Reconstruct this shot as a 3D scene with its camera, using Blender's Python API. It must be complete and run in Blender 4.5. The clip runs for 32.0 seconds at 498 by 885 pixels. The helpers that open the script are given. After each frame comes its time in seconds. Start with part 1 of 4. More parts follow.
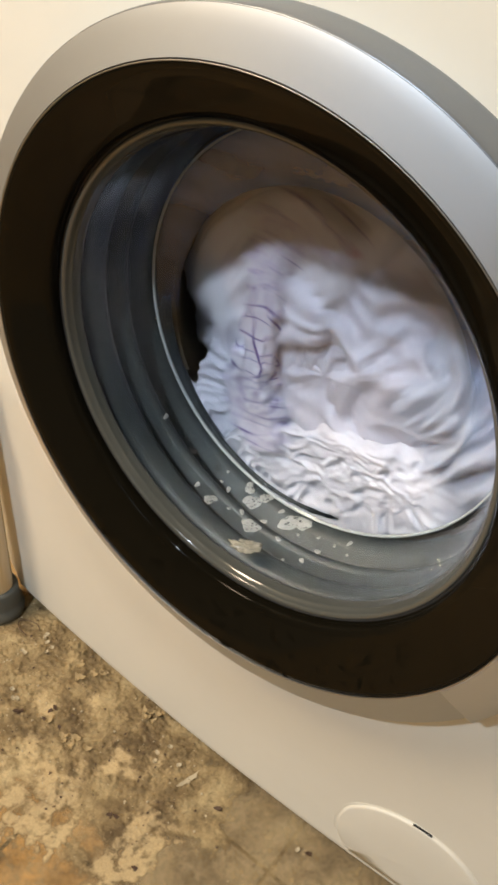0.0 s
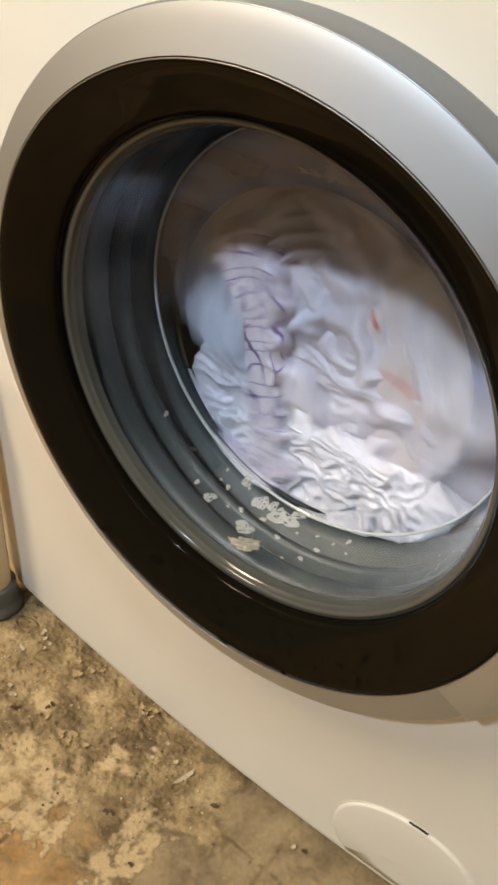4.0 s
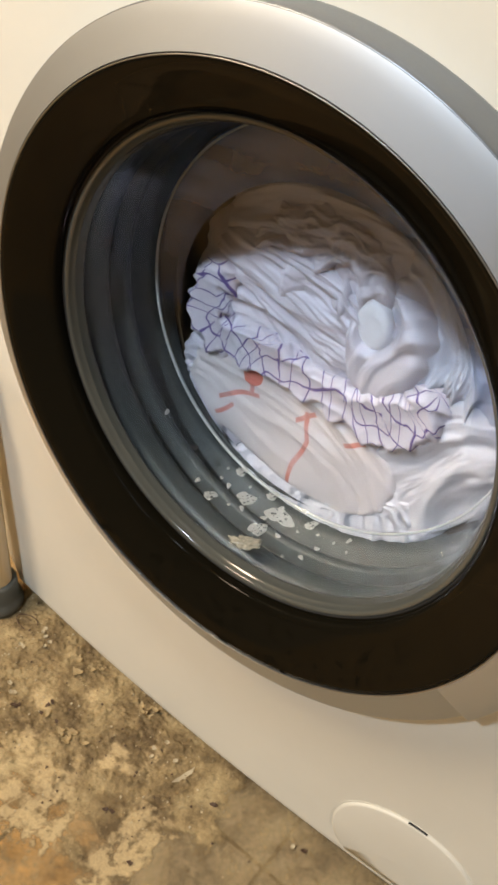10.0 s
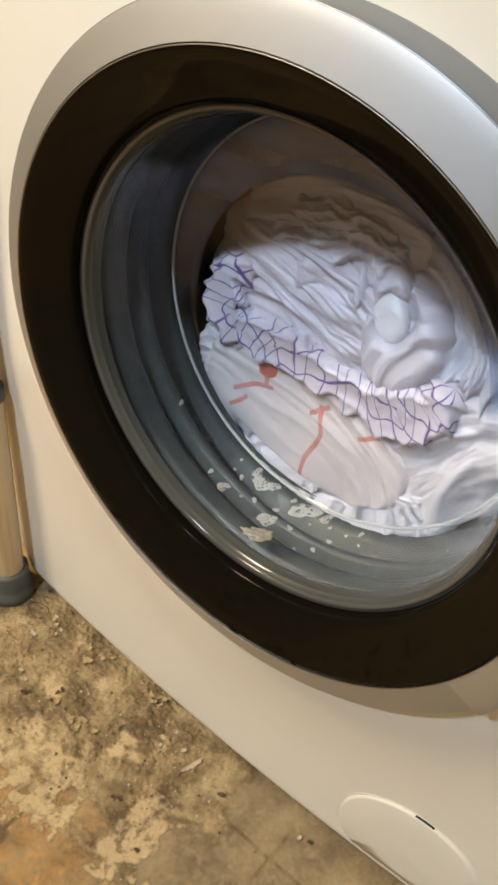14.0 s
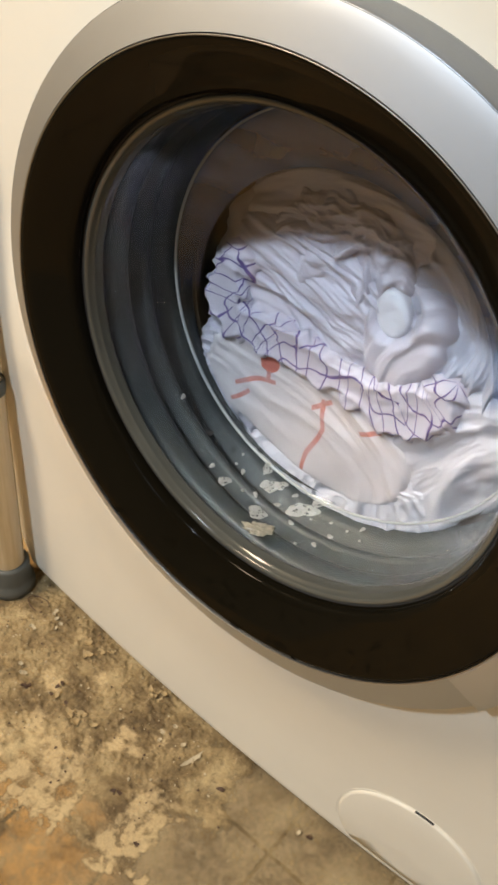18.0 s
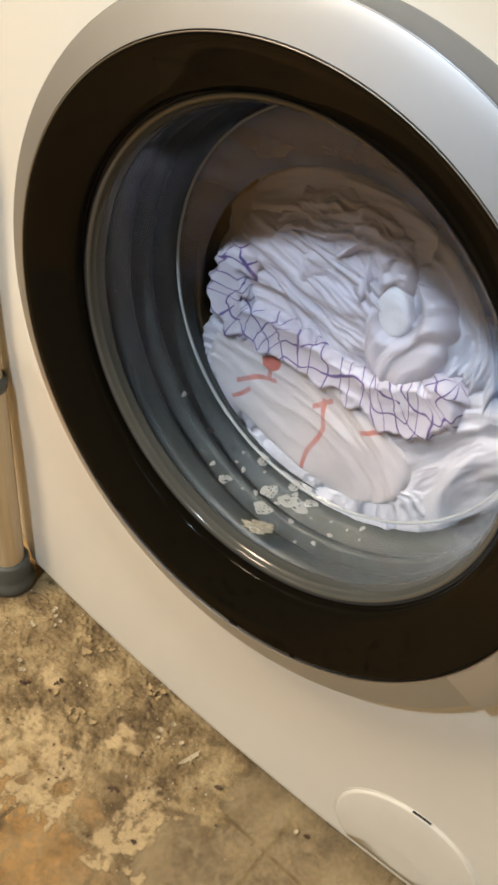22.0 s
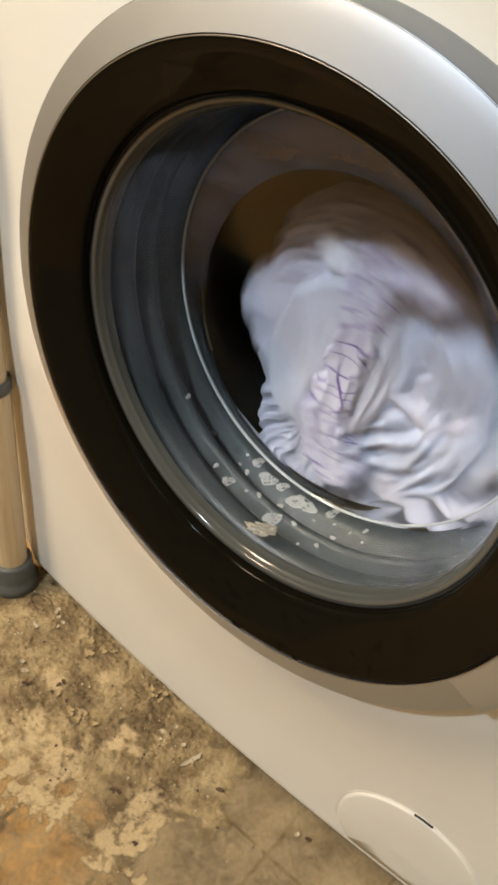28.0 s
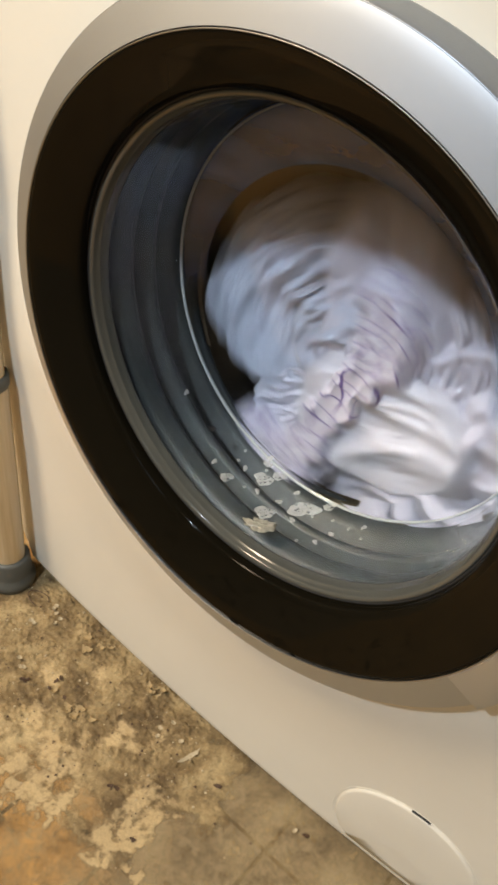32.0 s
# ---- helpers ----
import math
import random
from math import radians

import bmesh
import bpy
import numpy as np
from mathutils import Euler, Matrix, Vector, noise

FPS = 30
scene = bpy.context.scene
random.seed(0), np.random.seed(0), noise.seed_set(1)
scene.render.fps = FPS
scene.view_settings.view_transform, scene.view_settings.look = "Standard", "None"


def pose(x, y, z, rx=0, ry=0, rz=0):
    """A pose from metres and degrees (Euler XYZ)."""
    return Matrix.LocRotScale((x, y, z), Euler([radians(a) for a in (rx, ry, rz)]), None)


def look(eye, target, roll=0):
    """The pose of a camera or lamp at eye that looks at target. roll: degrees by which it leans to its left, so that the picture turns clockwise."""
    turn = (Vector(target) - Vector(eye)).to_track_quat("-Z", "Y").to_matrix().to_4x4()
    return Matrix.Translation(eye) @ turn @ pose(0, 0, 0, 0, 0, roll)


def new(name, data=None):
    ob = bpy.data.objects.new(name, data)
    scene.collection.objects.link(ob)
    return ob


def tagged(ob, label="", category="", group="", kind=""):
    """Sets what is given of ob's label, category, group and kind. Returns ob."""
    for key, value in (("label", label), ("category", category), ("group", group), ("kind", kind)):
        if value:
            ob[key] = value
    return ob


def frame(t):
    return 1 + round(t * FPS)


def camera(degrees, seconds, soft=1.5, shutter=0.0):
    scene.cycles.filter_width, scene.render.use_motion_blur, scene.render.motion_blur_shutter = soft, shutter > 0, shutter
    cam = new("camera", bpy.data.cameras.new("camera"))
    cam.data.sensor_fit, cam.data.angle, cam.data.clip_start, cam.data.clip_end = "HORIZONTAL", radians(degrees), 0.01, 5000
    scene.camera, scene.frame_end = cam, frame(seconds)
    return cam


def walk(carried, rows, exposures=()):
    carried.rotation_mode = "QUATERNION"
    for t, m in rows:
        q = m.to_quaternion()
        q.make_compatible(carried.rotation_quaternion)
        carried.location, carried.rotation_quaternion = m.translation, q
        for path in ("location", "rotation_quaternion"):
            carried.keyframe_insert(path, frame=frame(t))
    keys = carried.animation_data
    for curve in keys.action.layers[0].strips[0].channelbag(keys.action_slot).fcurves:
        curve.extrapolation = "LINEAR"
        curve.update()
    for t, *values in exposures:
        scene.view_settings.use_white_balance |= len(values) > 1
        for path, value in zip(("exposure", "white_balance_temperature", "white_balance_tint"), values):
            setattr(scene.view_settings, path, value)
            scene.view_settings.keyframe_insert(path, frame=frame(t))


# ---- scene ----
PATH = [
    (0, (0.2121, -0.3289, 0.7104), (0.0182, -0.0428, 0.4222), 6.03),
    (0.5, (0.2112, -0.3324, 0.7111), (0.0174, -0.0450, 0.4241), 6.33),
    (1, (0.2115, -0.3324, 0.7118), (0.0174, -0.0449, 0.4252), 6.35),
    (1.5, (0.2110, -0.3327, 0.7118), (0.0175, -0.0446, 0.4253), 6.42),
    (2, (0.2116, -0.3324, 0.7117), (0.0176, -0.0446, 0.4252), 6.36),
    (2.5, (0.2116, -0.3324, 0.7116), (0.0180, -0.0446, 0.4249), 6.38),
    (3, (0.2123, -0.3287, 0.7103), (0.0191, -0.0420, 0.4222), 6.16),
    (3.5, (0.2112, -0.3319, 0.7109), (0.0190, -0.0445, 0.4228), 6.59),
    (5.5, (0.2121, -0.3314, 0.7096), (0.0200, -0.0454, 0.4201), 6.71),
    (6, (0.2116, -0.3321, 0.7100), (0.0194, -0.0462, 0.4204), 6.70),
    (6.5, (0.2120, -0.3313, 0.7103), (0.0185, -0.0459, 0.4211), 6.52),
    (7, (0.2125, -0.3322, 0.7104), (0.0178, -0.0464, 0.4224), 6.53),
    (7.5, (0.2124, -0.3320, 0.7106), (0.0174, -0.0462, 0.4228), 6.59),
    (8, (0.2130, -0.3297, 0.7106), (0.0181, -0.0443, 0.4224), 6.42),
    (8.5, (0.2132, -0.3315, 0.7096), (0.0176, -0.0455, 0.4225), 6.64),
    (9, (0.2132, -0.3301, 0.7092), (0.0182, -0.0444, 0.4214), 6.55),
    (9.5, (0.2133, -0.3299, 0.7090), (0.0190, -0.0439, 0.4210), 6.63),
    (10, (0.2131, -0.3304, 0.7091), (0.0192, -0.0446, 0.4207), 6.77),
    (10.5, (0.2127, -0.3302, 0.7085), (0.0187, -0.0456, 0.4189), 6.82),
    (11, (0.2116, -0.3296, 0.7095), (0.0182, -0.0461, 0.4183), 6.71),
    (11.5, (0.2127, -0.3311, 0.7093), (0.0180, -0.0480, 0.4187), 6.79),
    (12, (0.2121, -0.3322, 0.7093), (0.0173, -0.0491, 0.4188), 6.92),
    (12.5, (0.2125, -0.3321, 0.7091), (0.0170, -0.0496, 0.4185), 6.97),
    (13, (0.2118, -0.3331, 0.7093), (0.0164, -0.0507, 0.4185), 7.14),
    (13.5, (0.2124, -0.3328, 0.7091), (0.0162, -0.0515, 0.4178), 7.11),
    (14, (0.2119, -0.3334, 0.7088), (0.0156, -0.0525, 0.4172), 7.16),
    (14.5, (0.2122, -0.3334, 0.7078), (0.0158, -0.0526, 0.4162), 7.20),
    (16.5, (0.2124, -0.3328, 0.7072), (0.0154, -0.0535, 0.4144), 7.24),
    (17, (0.2128, -0.3330, 0.7071), (0.0159, -0.0537, 0.4143), 7.33),
    (17.5, (0.2119, -0.3330, 0.7071), (0.0160, -0.0536, 0.4138), 7.34),
    (18, (0.2119, -0.3334, 0.7067), (0.0159, -0.0537, 0.4136), 7.46),
    (18.5, (0.2129, -0.3331, 0.7067), (0.0160, -0.0540, 0.4138), 7.36),
    (19, (0.2130, -0.3332, 0.7068), (0.0159, -0.0538, 0.4143), 7.35),
    (19.5, (0.2129, -0.3334, 0.7071), (0.0158, -0.0538, 0.4148), 7.35),
    (20, (0.2126, -0.3336, 0.7071), (0.0155, -0.0540, 0.4148), 7.40),
    (20.5, (0.2128, -0.3346, 0.7073), (0.0154, -0.0551, 0.4152), 7.53),
    (21, (0.2121, -0.3337, 0.7068), (0.0151, -0.0544, 0.4141), 7.58),
    (21.5, (0.2126, -0.3334, 0.7059), (0.0155, -0.0544, 0.4130), 7.72),
    (22, (0.2130, -0.3342, 0.7055), (0.0165, -0.0547, 0.4127), 7.88),
    (22.5, (0.2130, -0.3351, 0.7054), (0.0164, -0.0560, 0.4123), 7.88),
    (23, (0.2120, -0.3354, 0.7065), (0.0155, -0.0566, 0.4131), 7.87),
    (23.5, (0.2124, -0.3349, 0.7064), (0.0149, -0.0565, 0.4132), 7.75),
    (24, (0.2127, -0.3352, 0.7067), (0.0146, -0.0566, 0.4141), 7.70),
    (24.5, (0.2125, -0.3343, 0.7061), (0.0145, -0.0561, 0.4130), 7.75),
    (25, (0.2131, -0.3344, 0.7048), (0.0147, -0.0562, 0.4120), 7.85),
    (25.5, (0.2132, -0.3348, 0.7055), (0.0148, -0.0566, 0.4127), 7.84),
    (27.5, (0.2129, -0.3356, 0.7063), (0.0144, -0.0569, 0.4141), 7.88),
    (28, (0.2134, -0.3360, 0.7059), (0.0150, -0.0566, 0.4143), 8.01),
    (28.5, (0.2130, -0.3347, 0.7047), (0.0153, -0.0551, 0.4128), 8.07),
    (29, (0.2135, -0.3346, 0.7047), (0.0159, -0.0550, 0.4127), 8.10),
    (29.5, (0.2133, -0.3341, 0.7046), (0.0159, -0.0548, 0.4123), 8.10),
    (30, (0.2136, -0.3339, 0.7051), (0.0160, -0.0549, 0.4125), 8.04),
    (30.5, (0.2133, -0.3347, 0.7059), (0.0160, -0.0554, 0.4134), 8.01),
    (31, (0.2129, -0.3347, 0.7060), (0.0159, -0.0553, 0.4134), 8.01),
    (31.5, (0.2132, -0.3349, 0.7052), (0.0160, -0.0557, 0.4126), 8.14),
    (32, (0.2130, -0.3355, 0.7045), (0.0162, -0.0562, 0.4118), 8.23),
]

cam = camera(33.35, 32.0, soft=3.1, shutter=0.8)
walk(cam, [(t, look(eye, target, roll)) for t, eye, target, roll in PATH])

# ---- light ----
ZC = 0.4257            # height of the drum's axis
scene.view_settings.exposure = 0.0
world = bpy.data.worlds.new("world")
scene.world = world
world.use_nodes = True
world.node_tree.nodes["Background"].inputs[0].default_value = (0.55, 0.6, 0.7, 1)
world.node_tree.nodes["Background"].inputs[1].default_value = 0.02


def area_lamp(name, eye, target, size, size_y, watts, colour):
    data = bpy.data.lights.new(name, "AREA")
    data.shape, data.size, data.size_y, data.energy, data.color = "RECTANGLE", size, size_y, watts, colour
    ob = new(name, data)
    ob.matrix_world = look(eye, target)
    return ob


area_lamp("ceiling_light", (-0.12, -1.47, 2.08), (0, 0, ZC), 0.10, 0.10, 28.5, (0.77, 0.89, 1.0))
area_lamp("window_daylight", (0.25, -2.58, 0.98), (0.25, 0, 0.98), 0.66, 0.36, 0.8, (0.72, 0.87, 1.0))
area_lamp("warm_lamp", (-1.05, -0.95, 2.0), (-0.25, -0.15, 0.0), 0.45, 0.45, 39.0, (1.0, 0.80, 0.56))


# ---- materials ----
def nodes_of(name):
    m = bpy.data.materials.new(name)
    m.use_nodes = True
    nt = m.node_tree
    return m, nt, nt.nodes["Principled BSDF"]


def link(nt, a, b):
    nt.links.new(a, b)


def noise_node(nt, scale, detail=4.0, rough=0.55, coord=None, warp=0.0):
    n = nt.nodes.new("ShaderNodeTexNoise")
    n.inputs["Scale"].default_value, n.inputs["Detail"].default_value = scale, detail
    n.inputs["Roughness"].default_value, n.inputs["Distortion"].default_value = rough, warp
    if coord is not None:
        link(nt, coord, n.inputs["Vector"])
    return n


def ramp(nt, fac, stops):
    r = nt.nodes.new("ShaderNodeValToRGB")
    el = r.color_ramp.elements
    while len(el) < len(stops):
        el.new(0.5)
    for e, (p, c) in zip(el, stops):
        e.position, e.color = p, (*c, 1)
    link(nt, fac, r.inputs["Fac"])
    return r


def mixed(nt, fac, a, b, blend="MIX"):
    n = nt.nodes.new("ShaderNodeMix")
    n.data_type, n.blend_type = "RGBA", blend
    for socket, v in ((n.inputs[0], fac), (n.inputs[6], a), (n.inputs[7], b)):
        if hasattr(v, "is_output"):
            link(nt, v, socket)
        else:
            socket.default_value = v if isinstance(v, (int, float)) else (*v, 1)
    return n.outputs[2]


def maths(nt, op, a, b=0.0, clamp=False):
    n = nt.nodes.new("ShaderNodeMath")
    n.operation, n.use_clamp = op, clamp
    for socket, v in ((n.inputs[0], a), (n.inputs[1], b)):
        if hasattr(v, "is_output"):
            link(nt, v, socket)
        else:
            socket.default_value = v
    return n.outputs[0]


def bump(nt, bsdf, height, strength, distance):
    n = nt.nodes.new("ShaderNodeBump")
    n.inputs["Strength"].default_value, n.inputs["Distance"].default_value = strength, distance
    link(nt, height, n.inputs["Height"])
    link(nt, n.outputs[0], bsdf.inputs["Normal"])


def coords(nt, kind="Object"):
    return nt.nodes.new("ShaderNodeTexCoord").outputs[kind]


def plain(name, colour, rough, metal=0.0, grain=300.0, vary=0.08, relief=0.0002, stain=14.0):
    """A paint, metal, rubber or plastic with a fine grain and a broad, faint unevenness."""
    m, nt, b = nodes_of(name)
    c = coords(nt)
    n1, n2 = noise_node(nt, stain, 5, 0.6, c), noise_node(nt, grain, 3, 0.6, c)
    dark = tuple(v * (1 - 2 * vary) for v in colour)
    col = ramp(nt, n1.outputs["Fac"], [(0.3, dark), (0.7, colour)])
    link(nt, col.outputs[0], b.inputs["Base Color"])
    r = maths(nt, "ADD", maths(nt, "MULTIPLY", n2.outputs["Fac"], 0.12), rough - 0.06)
    link(nt, r, b.inputs["Roughness"])
    b.inputs["Metallic"].default_value = metal
    bump(nt, b, n2.outputs["Fac"], 0.25, relief)
    return m


M_WHITE = plain("white_enamel", (0.80, 0.778, 0.70), 0.38, 0, 900, 0.015, 0.00003)
M_SIDE = plain("white_side_paint", (0.76, 0.75, 0.72), 0.45, 0, 700, 0.02, 0.00005)
M_SATIN = plain("satin_silver", (0.61, 0.65, 0.71), 0.41, 1.0, 1400, 0.02, 0.00002)
M_LIP = plain("dull_chrome", (0.40, 0.39, 0.37), 0.42, 1.0, 900, 0.02, 0.00001)
M_DOORSIDE = plain("grey_satin_paint", (0.24, 0.26, 0.29), 0.36, 0.85, 900, 0.03, 0.00003)
M_RUBBER = plain("grey_rubber", (0.026, 0.031, 0.032), 0.55, 0, 500, 0.10, 0.0001)
M_DARKRUBBER = plain("dark_rubber", (0.012, 0.012, 0.013), 0.7, 0, 500, 0.10, 0.0001)
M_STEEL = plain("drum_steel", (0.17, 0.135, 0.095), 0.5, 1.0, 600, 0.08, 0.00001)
M_PLASTIC = plain("grey_plastic", (0.095, 0.10, 0.092), 0.5, 0, 500, 0.10, 0.0001)
M_SLOT = plain("black_gap", (0.012, 0.012, 0.012), 0.7, 0, 500, 0.05, 0.00005)
# unseen west wall lightened for the ring to reflect, the rest darkened against bounce
M_BRIGHT_WALL = plain("brightened_plaster", (0.60, 0.52, 0.385), 0.85, 0, 90, 0.10, 0.002, 3.0)
M_WALL = plain("dimmed_plaster", (0.41, 0.35, 0.26), 0.85, 0, 90, 0.10, 0.002, 3.0)


def gloss_black():
    """Black glass trim with water marks and smears."""
    m, nt, b = nodes_of("black_gloss")
    c = coords(nt)
    smear = noise_node(nt, 120, 2, 0.5, c, 0.3)
    sep = nt.nodes.new("ShaderNodeSeparateXYZ")
    link(nt, c, sep.inputs[0])
    low = ramp(nt, maths(nt, "ADD", maths(nt, "MULTIPLY", sep.outputs[2], -3.0), 1.45), [(0.25, (0, 0, 0)), (0.6, (1, 1, 1))]).outputs[0]
    spots = ramp(nt, smear.outputs["Fac"], [(0.58, (0, 0, 0)), (0.66, (1, 1, 1))]).outputs[0]
    marks = maths(nt, "MULTIPLY", spots, low)
    link(nt, maths(nt, "SUBTRACT", 0.085, maths(nt, "MULTIPLY", marks, 0.08)), b.inputs["Specular IOR Level"])
    b.inputs["Base Color"].default_value = (0.006, 0.005, 0.003, 1)
    link(nt, maths(nt, "ADD", maths(nt, "MULTIPLY", marks, 0.10), 0.05), b.inputs["Roughness"])
    b.inputs["IOR"].default_value = 1.45
    return m


def glass(name, colour, rough=0.0, ior=1.46):
    m, nt, b = nodes_of(name)
    b.inputs["Base Color"].default_value = (*colour, 1)
    b.inputs["Transmission Weight"].default_value = 1.0
    b.inputs["Roughness"].default_value = rough
    b.inputs["IOR"].default_value = ior
    return m


M_BLACK = gloss_black()
M_RIM = plain("glass_rim_green", (0.080, 0.083, 0.074), 0.12, 0, 700, 0.08, 0.00003)
M_EDGE = plain("frosted_glass_edge", (0.34, 0.36, 0.37), 0.25, 0, 700, 0.05, 0.00005)


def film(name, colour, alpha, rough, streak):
    """A thin layer over glass that paints in shade and reflection, denser in streaks."""
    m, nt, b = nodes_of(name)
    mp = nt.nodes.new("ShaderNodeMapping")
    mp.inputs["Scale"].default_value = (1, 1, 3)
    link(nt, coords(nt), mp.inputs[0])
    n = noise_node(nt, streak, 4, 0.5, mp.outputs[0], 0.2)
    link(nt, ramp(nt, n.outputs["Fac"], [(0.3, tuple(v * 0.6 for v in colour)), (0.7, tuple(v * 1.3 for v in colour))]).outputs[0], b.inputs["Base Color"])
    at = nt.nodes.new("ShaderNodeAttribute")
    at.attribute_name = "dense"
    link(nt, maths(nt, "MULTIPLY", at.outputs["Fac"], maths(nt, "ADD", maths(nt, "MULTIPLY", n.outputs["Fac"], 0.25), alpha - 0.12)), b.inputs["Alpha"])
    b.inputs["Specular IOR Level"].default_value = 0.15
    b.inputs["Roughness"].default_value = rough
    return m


# shaded laundry mirrored in the clear shoulder, put in as bluish colour
M_SHOULDER_SHADE = film("shoulder_shade", (0.110, 0.165, 0.340), 0.66, 0.35, 22)
M_GLASS = glass("door_glass", (0.90, 0.925, 0.92), 0.0, 1.30)


RED_LINES = (((-0.064, -0.005), (-0.031, 0.015)), ((-0.063, -0.019), (-0.050, -0.006)), ((0.0064, 0.0261), (0.0142, 0.007)), ((0.0142, 0.007), (0.0114, -0.0378)),
             ((0.0005, 0.0184), (0.0142, 0.0281)), ((0.044, 0.0243), (0.0545, 0.0367)), ((0.080, 0.0405), (0.0875, 0.0483)), ((-0.040, 0.024), (-0.037, 0.014)))


def cloth(name, colour, pattern=None, soil=0.10, relief=0.0005):
    """Wet woven cotton: weave, faint soiling; the pattern follows the sheet's own coordinates."""
    m, nt, b = nodes_of(name)
    c = coords(nt)
    big, weave = noise_node(nt, 16, 5, 0.6, c), noise_node(nt, 1500, 2, 0.5, c)
    dull = tuple(v * (1 - 2 * soil) for v in colour)
    col = ramp(nt, big.outputs["Fac"], [(0.3, dull), (0.65, colour)]).outputs[0]
    if pattern:
        at = nt.nodes.new("ShaderNodeAttribute")
        at.attribute_name = "sheet"
        sep = nt.nodes.new("ShaderNodeSeparateXYZ")
        link(nt, at.outputs["Vector"], sep.inputs[0])
        u, v = sep.outputs[0], sep.outputs[1]
        if pattern == "check":
            du = maths(nt, "ABSOLUTE", maths(nt, "SUBTRACT", maths(nt, "FRACT", maths(nt, "MULTIPLY", u, 78.0)), 0.5))
            dv = maths(nt, "ABSOLUTE", maths(nt, "SUBTRACT", maths(nt, "FRACT", maths(nt, "MULTIPLY", v, 78.0)), 0.5))
            near = maths(nt, "MINIMUM", du, dv)
            line = ramp(nt, near, [(0.028, (1, 1, 1)), (0.062, (0, 0, 0))]).outputs[0]
            col = mixed(nt, line, col, (0.060, 0.035, 0.165))
        else:
            lines = []
            fade = maths(nt, "ADD", maths(nt, "MULTIPLY", noise_node(nt, 90, 3, 0.6, c).outputs["Fac"], 0.9), 0.35, True)
            for (ax, ay), (bx, by) in RED_LINES:
                n = math.hypot(bx - ax, by - ay)
                cx, cy = (bx - ax) / n, (by - ay) / n
                pu, pv = maths(nt, "SUBTRACT", u, ax), maths(nt, "SUBTRACT", v, ay)
                along = maths(nt, "ADD", maths(nt, "MULTIPLY", pu, cx), maths(nt, "MULTIPLY", pv, cy))
                across = maths(nt, "ABSOLUTE", maths(nt, "SUBTRACT", maths(nt, "MULTIPLY", pv, cx), maths(nt, "MULTIPLY", pu, cy)))
                edge = maths(nt, "MULTIPLY", maths(nt, "SUBTRACT", 0.0021, across), 1600.0, True)
                inside = maths(nt, "MULTIPLY", maths(nt, "GREATER_THAN", along, -0.0005), maths(nt, "LESS_THAN", along, n + 0.0005))
                lines.append(maths(nt, "MULTIPLY", maths(nt, "MULTIPLY", edge, inside), fade))
            dx, dy = maths(nt, "SUBTRACT", u, -0.0416), maths(nt, "SUBTRACT", v, 0.0260)
            r2 = maths(nt, "ADD", maths(nt, "MULTIPLY", dx, dx), maths(nt, "MULTIPLY", dy, dy))
            lines.append(maths(nt, "LESS_THAN", r2, 0.0072 ** 2))
            total = lines[0]
            for x in lines[1:]:
                total = maths(nt, "MAXIMUM", total, x)
            col = mixed(nt, total, col, (0.37, 0.105, 0.08))
    link(nt, col, b.inputs["Base Color"])
    b.inputs["Roughness"].default_value = 0.62
    b.inputs["Subsurface Weight"].default_value = 0.0
    b.inputs["Sheen Weight"].default_value = 0.15
    crease = noise_node(nt, 130, 4, 0.6, c, 1.6)
    bump(nt, b, maths(nt, "ADD", maths(nt, "MULTIPLY", weave.outputs["Fac"], 0.25), crease.outputs["Fac"]), 0.5, relief)
    return m


M_COTTON = cloth("white_cotton", (0.43, 0.42, 0.50))
M_CREAM = cloth("cream_cotton", (0.45, 0.415, 0.44), "red", 0.06, 0.0004)
M_CHECK = cloth("checked_cotton", (0.43, 0.41, 0.49), "check")
M_BLUEWHITE = cloth("cool_white_cotton", (0.37, 0.395, 0.49))
M_PUFF = cloth("cotton_wool", (0.58, 0.59, 0.66), None, 0.06)
M_TERRY = cloth("white_terry", (0.46, 0.455, 0.52), None, 0.10, 0.0012)


# ---- mesh helpers ----
def mesh_from(name, verts, faces, material, smooth=True):
    me = bpy.data.meshes.new(name)
    me.from_pydata([tuple(v) for v in verts], [], faces)
    me.polygons.foreach_set("use_smooth", [smooth] * len(me.polygons))
    me.materials.append(material)
    me.update()
    return me


def part(name, data, parent, label="", at=(0, 0, 0)):
    ob = new(name, data)
    ob.parent = parent
    ob.location = at
    return tagged(ob, label)


def thing(name, label, category, at=(0, 0, 0), group="", kind=""):
    ob = new(name)
    ob.location = at
    ob.empty_display_size = 0.05
    return tagged(ob, label, category, group, kind)


def lathe(name, profile, material, segs=128, closed=False, centre=(0.0, 0.0), span=None, smooth=True):
    """Turns (radius, y) pairs round the y axis; centre: (x, z). closed joins the last pair to the first. span: degrees."""
    full = span is None
    a0, a1 = (0, 360) if full else span
    n = segs if full else segs + 1
    verts, faces = [], []
    for i in range(n):
        a = radians(a0 + (a1 - a0) * i / segs)
        for r, y in profile:
            verts.append((centre[0] + r * math.cos(a), y, centre[1] + r * math.sin(a)))
    k = len(profile)
    for i in range(n if full else n - 1):
        j = (i + 1) % n
        for p in range(k if closed else k - 1):
            q = (p + 1) % k
            faces.append((i * k + p, j * k + p, j * k + q, i * k + q))
    if not full and closed:
        faces.append(tuple(range(k)))
        faces.append(tuple(reversed(range((n - 1) * k, n * k))))
    return mesh_from(name, verts, faces, material, smooth)


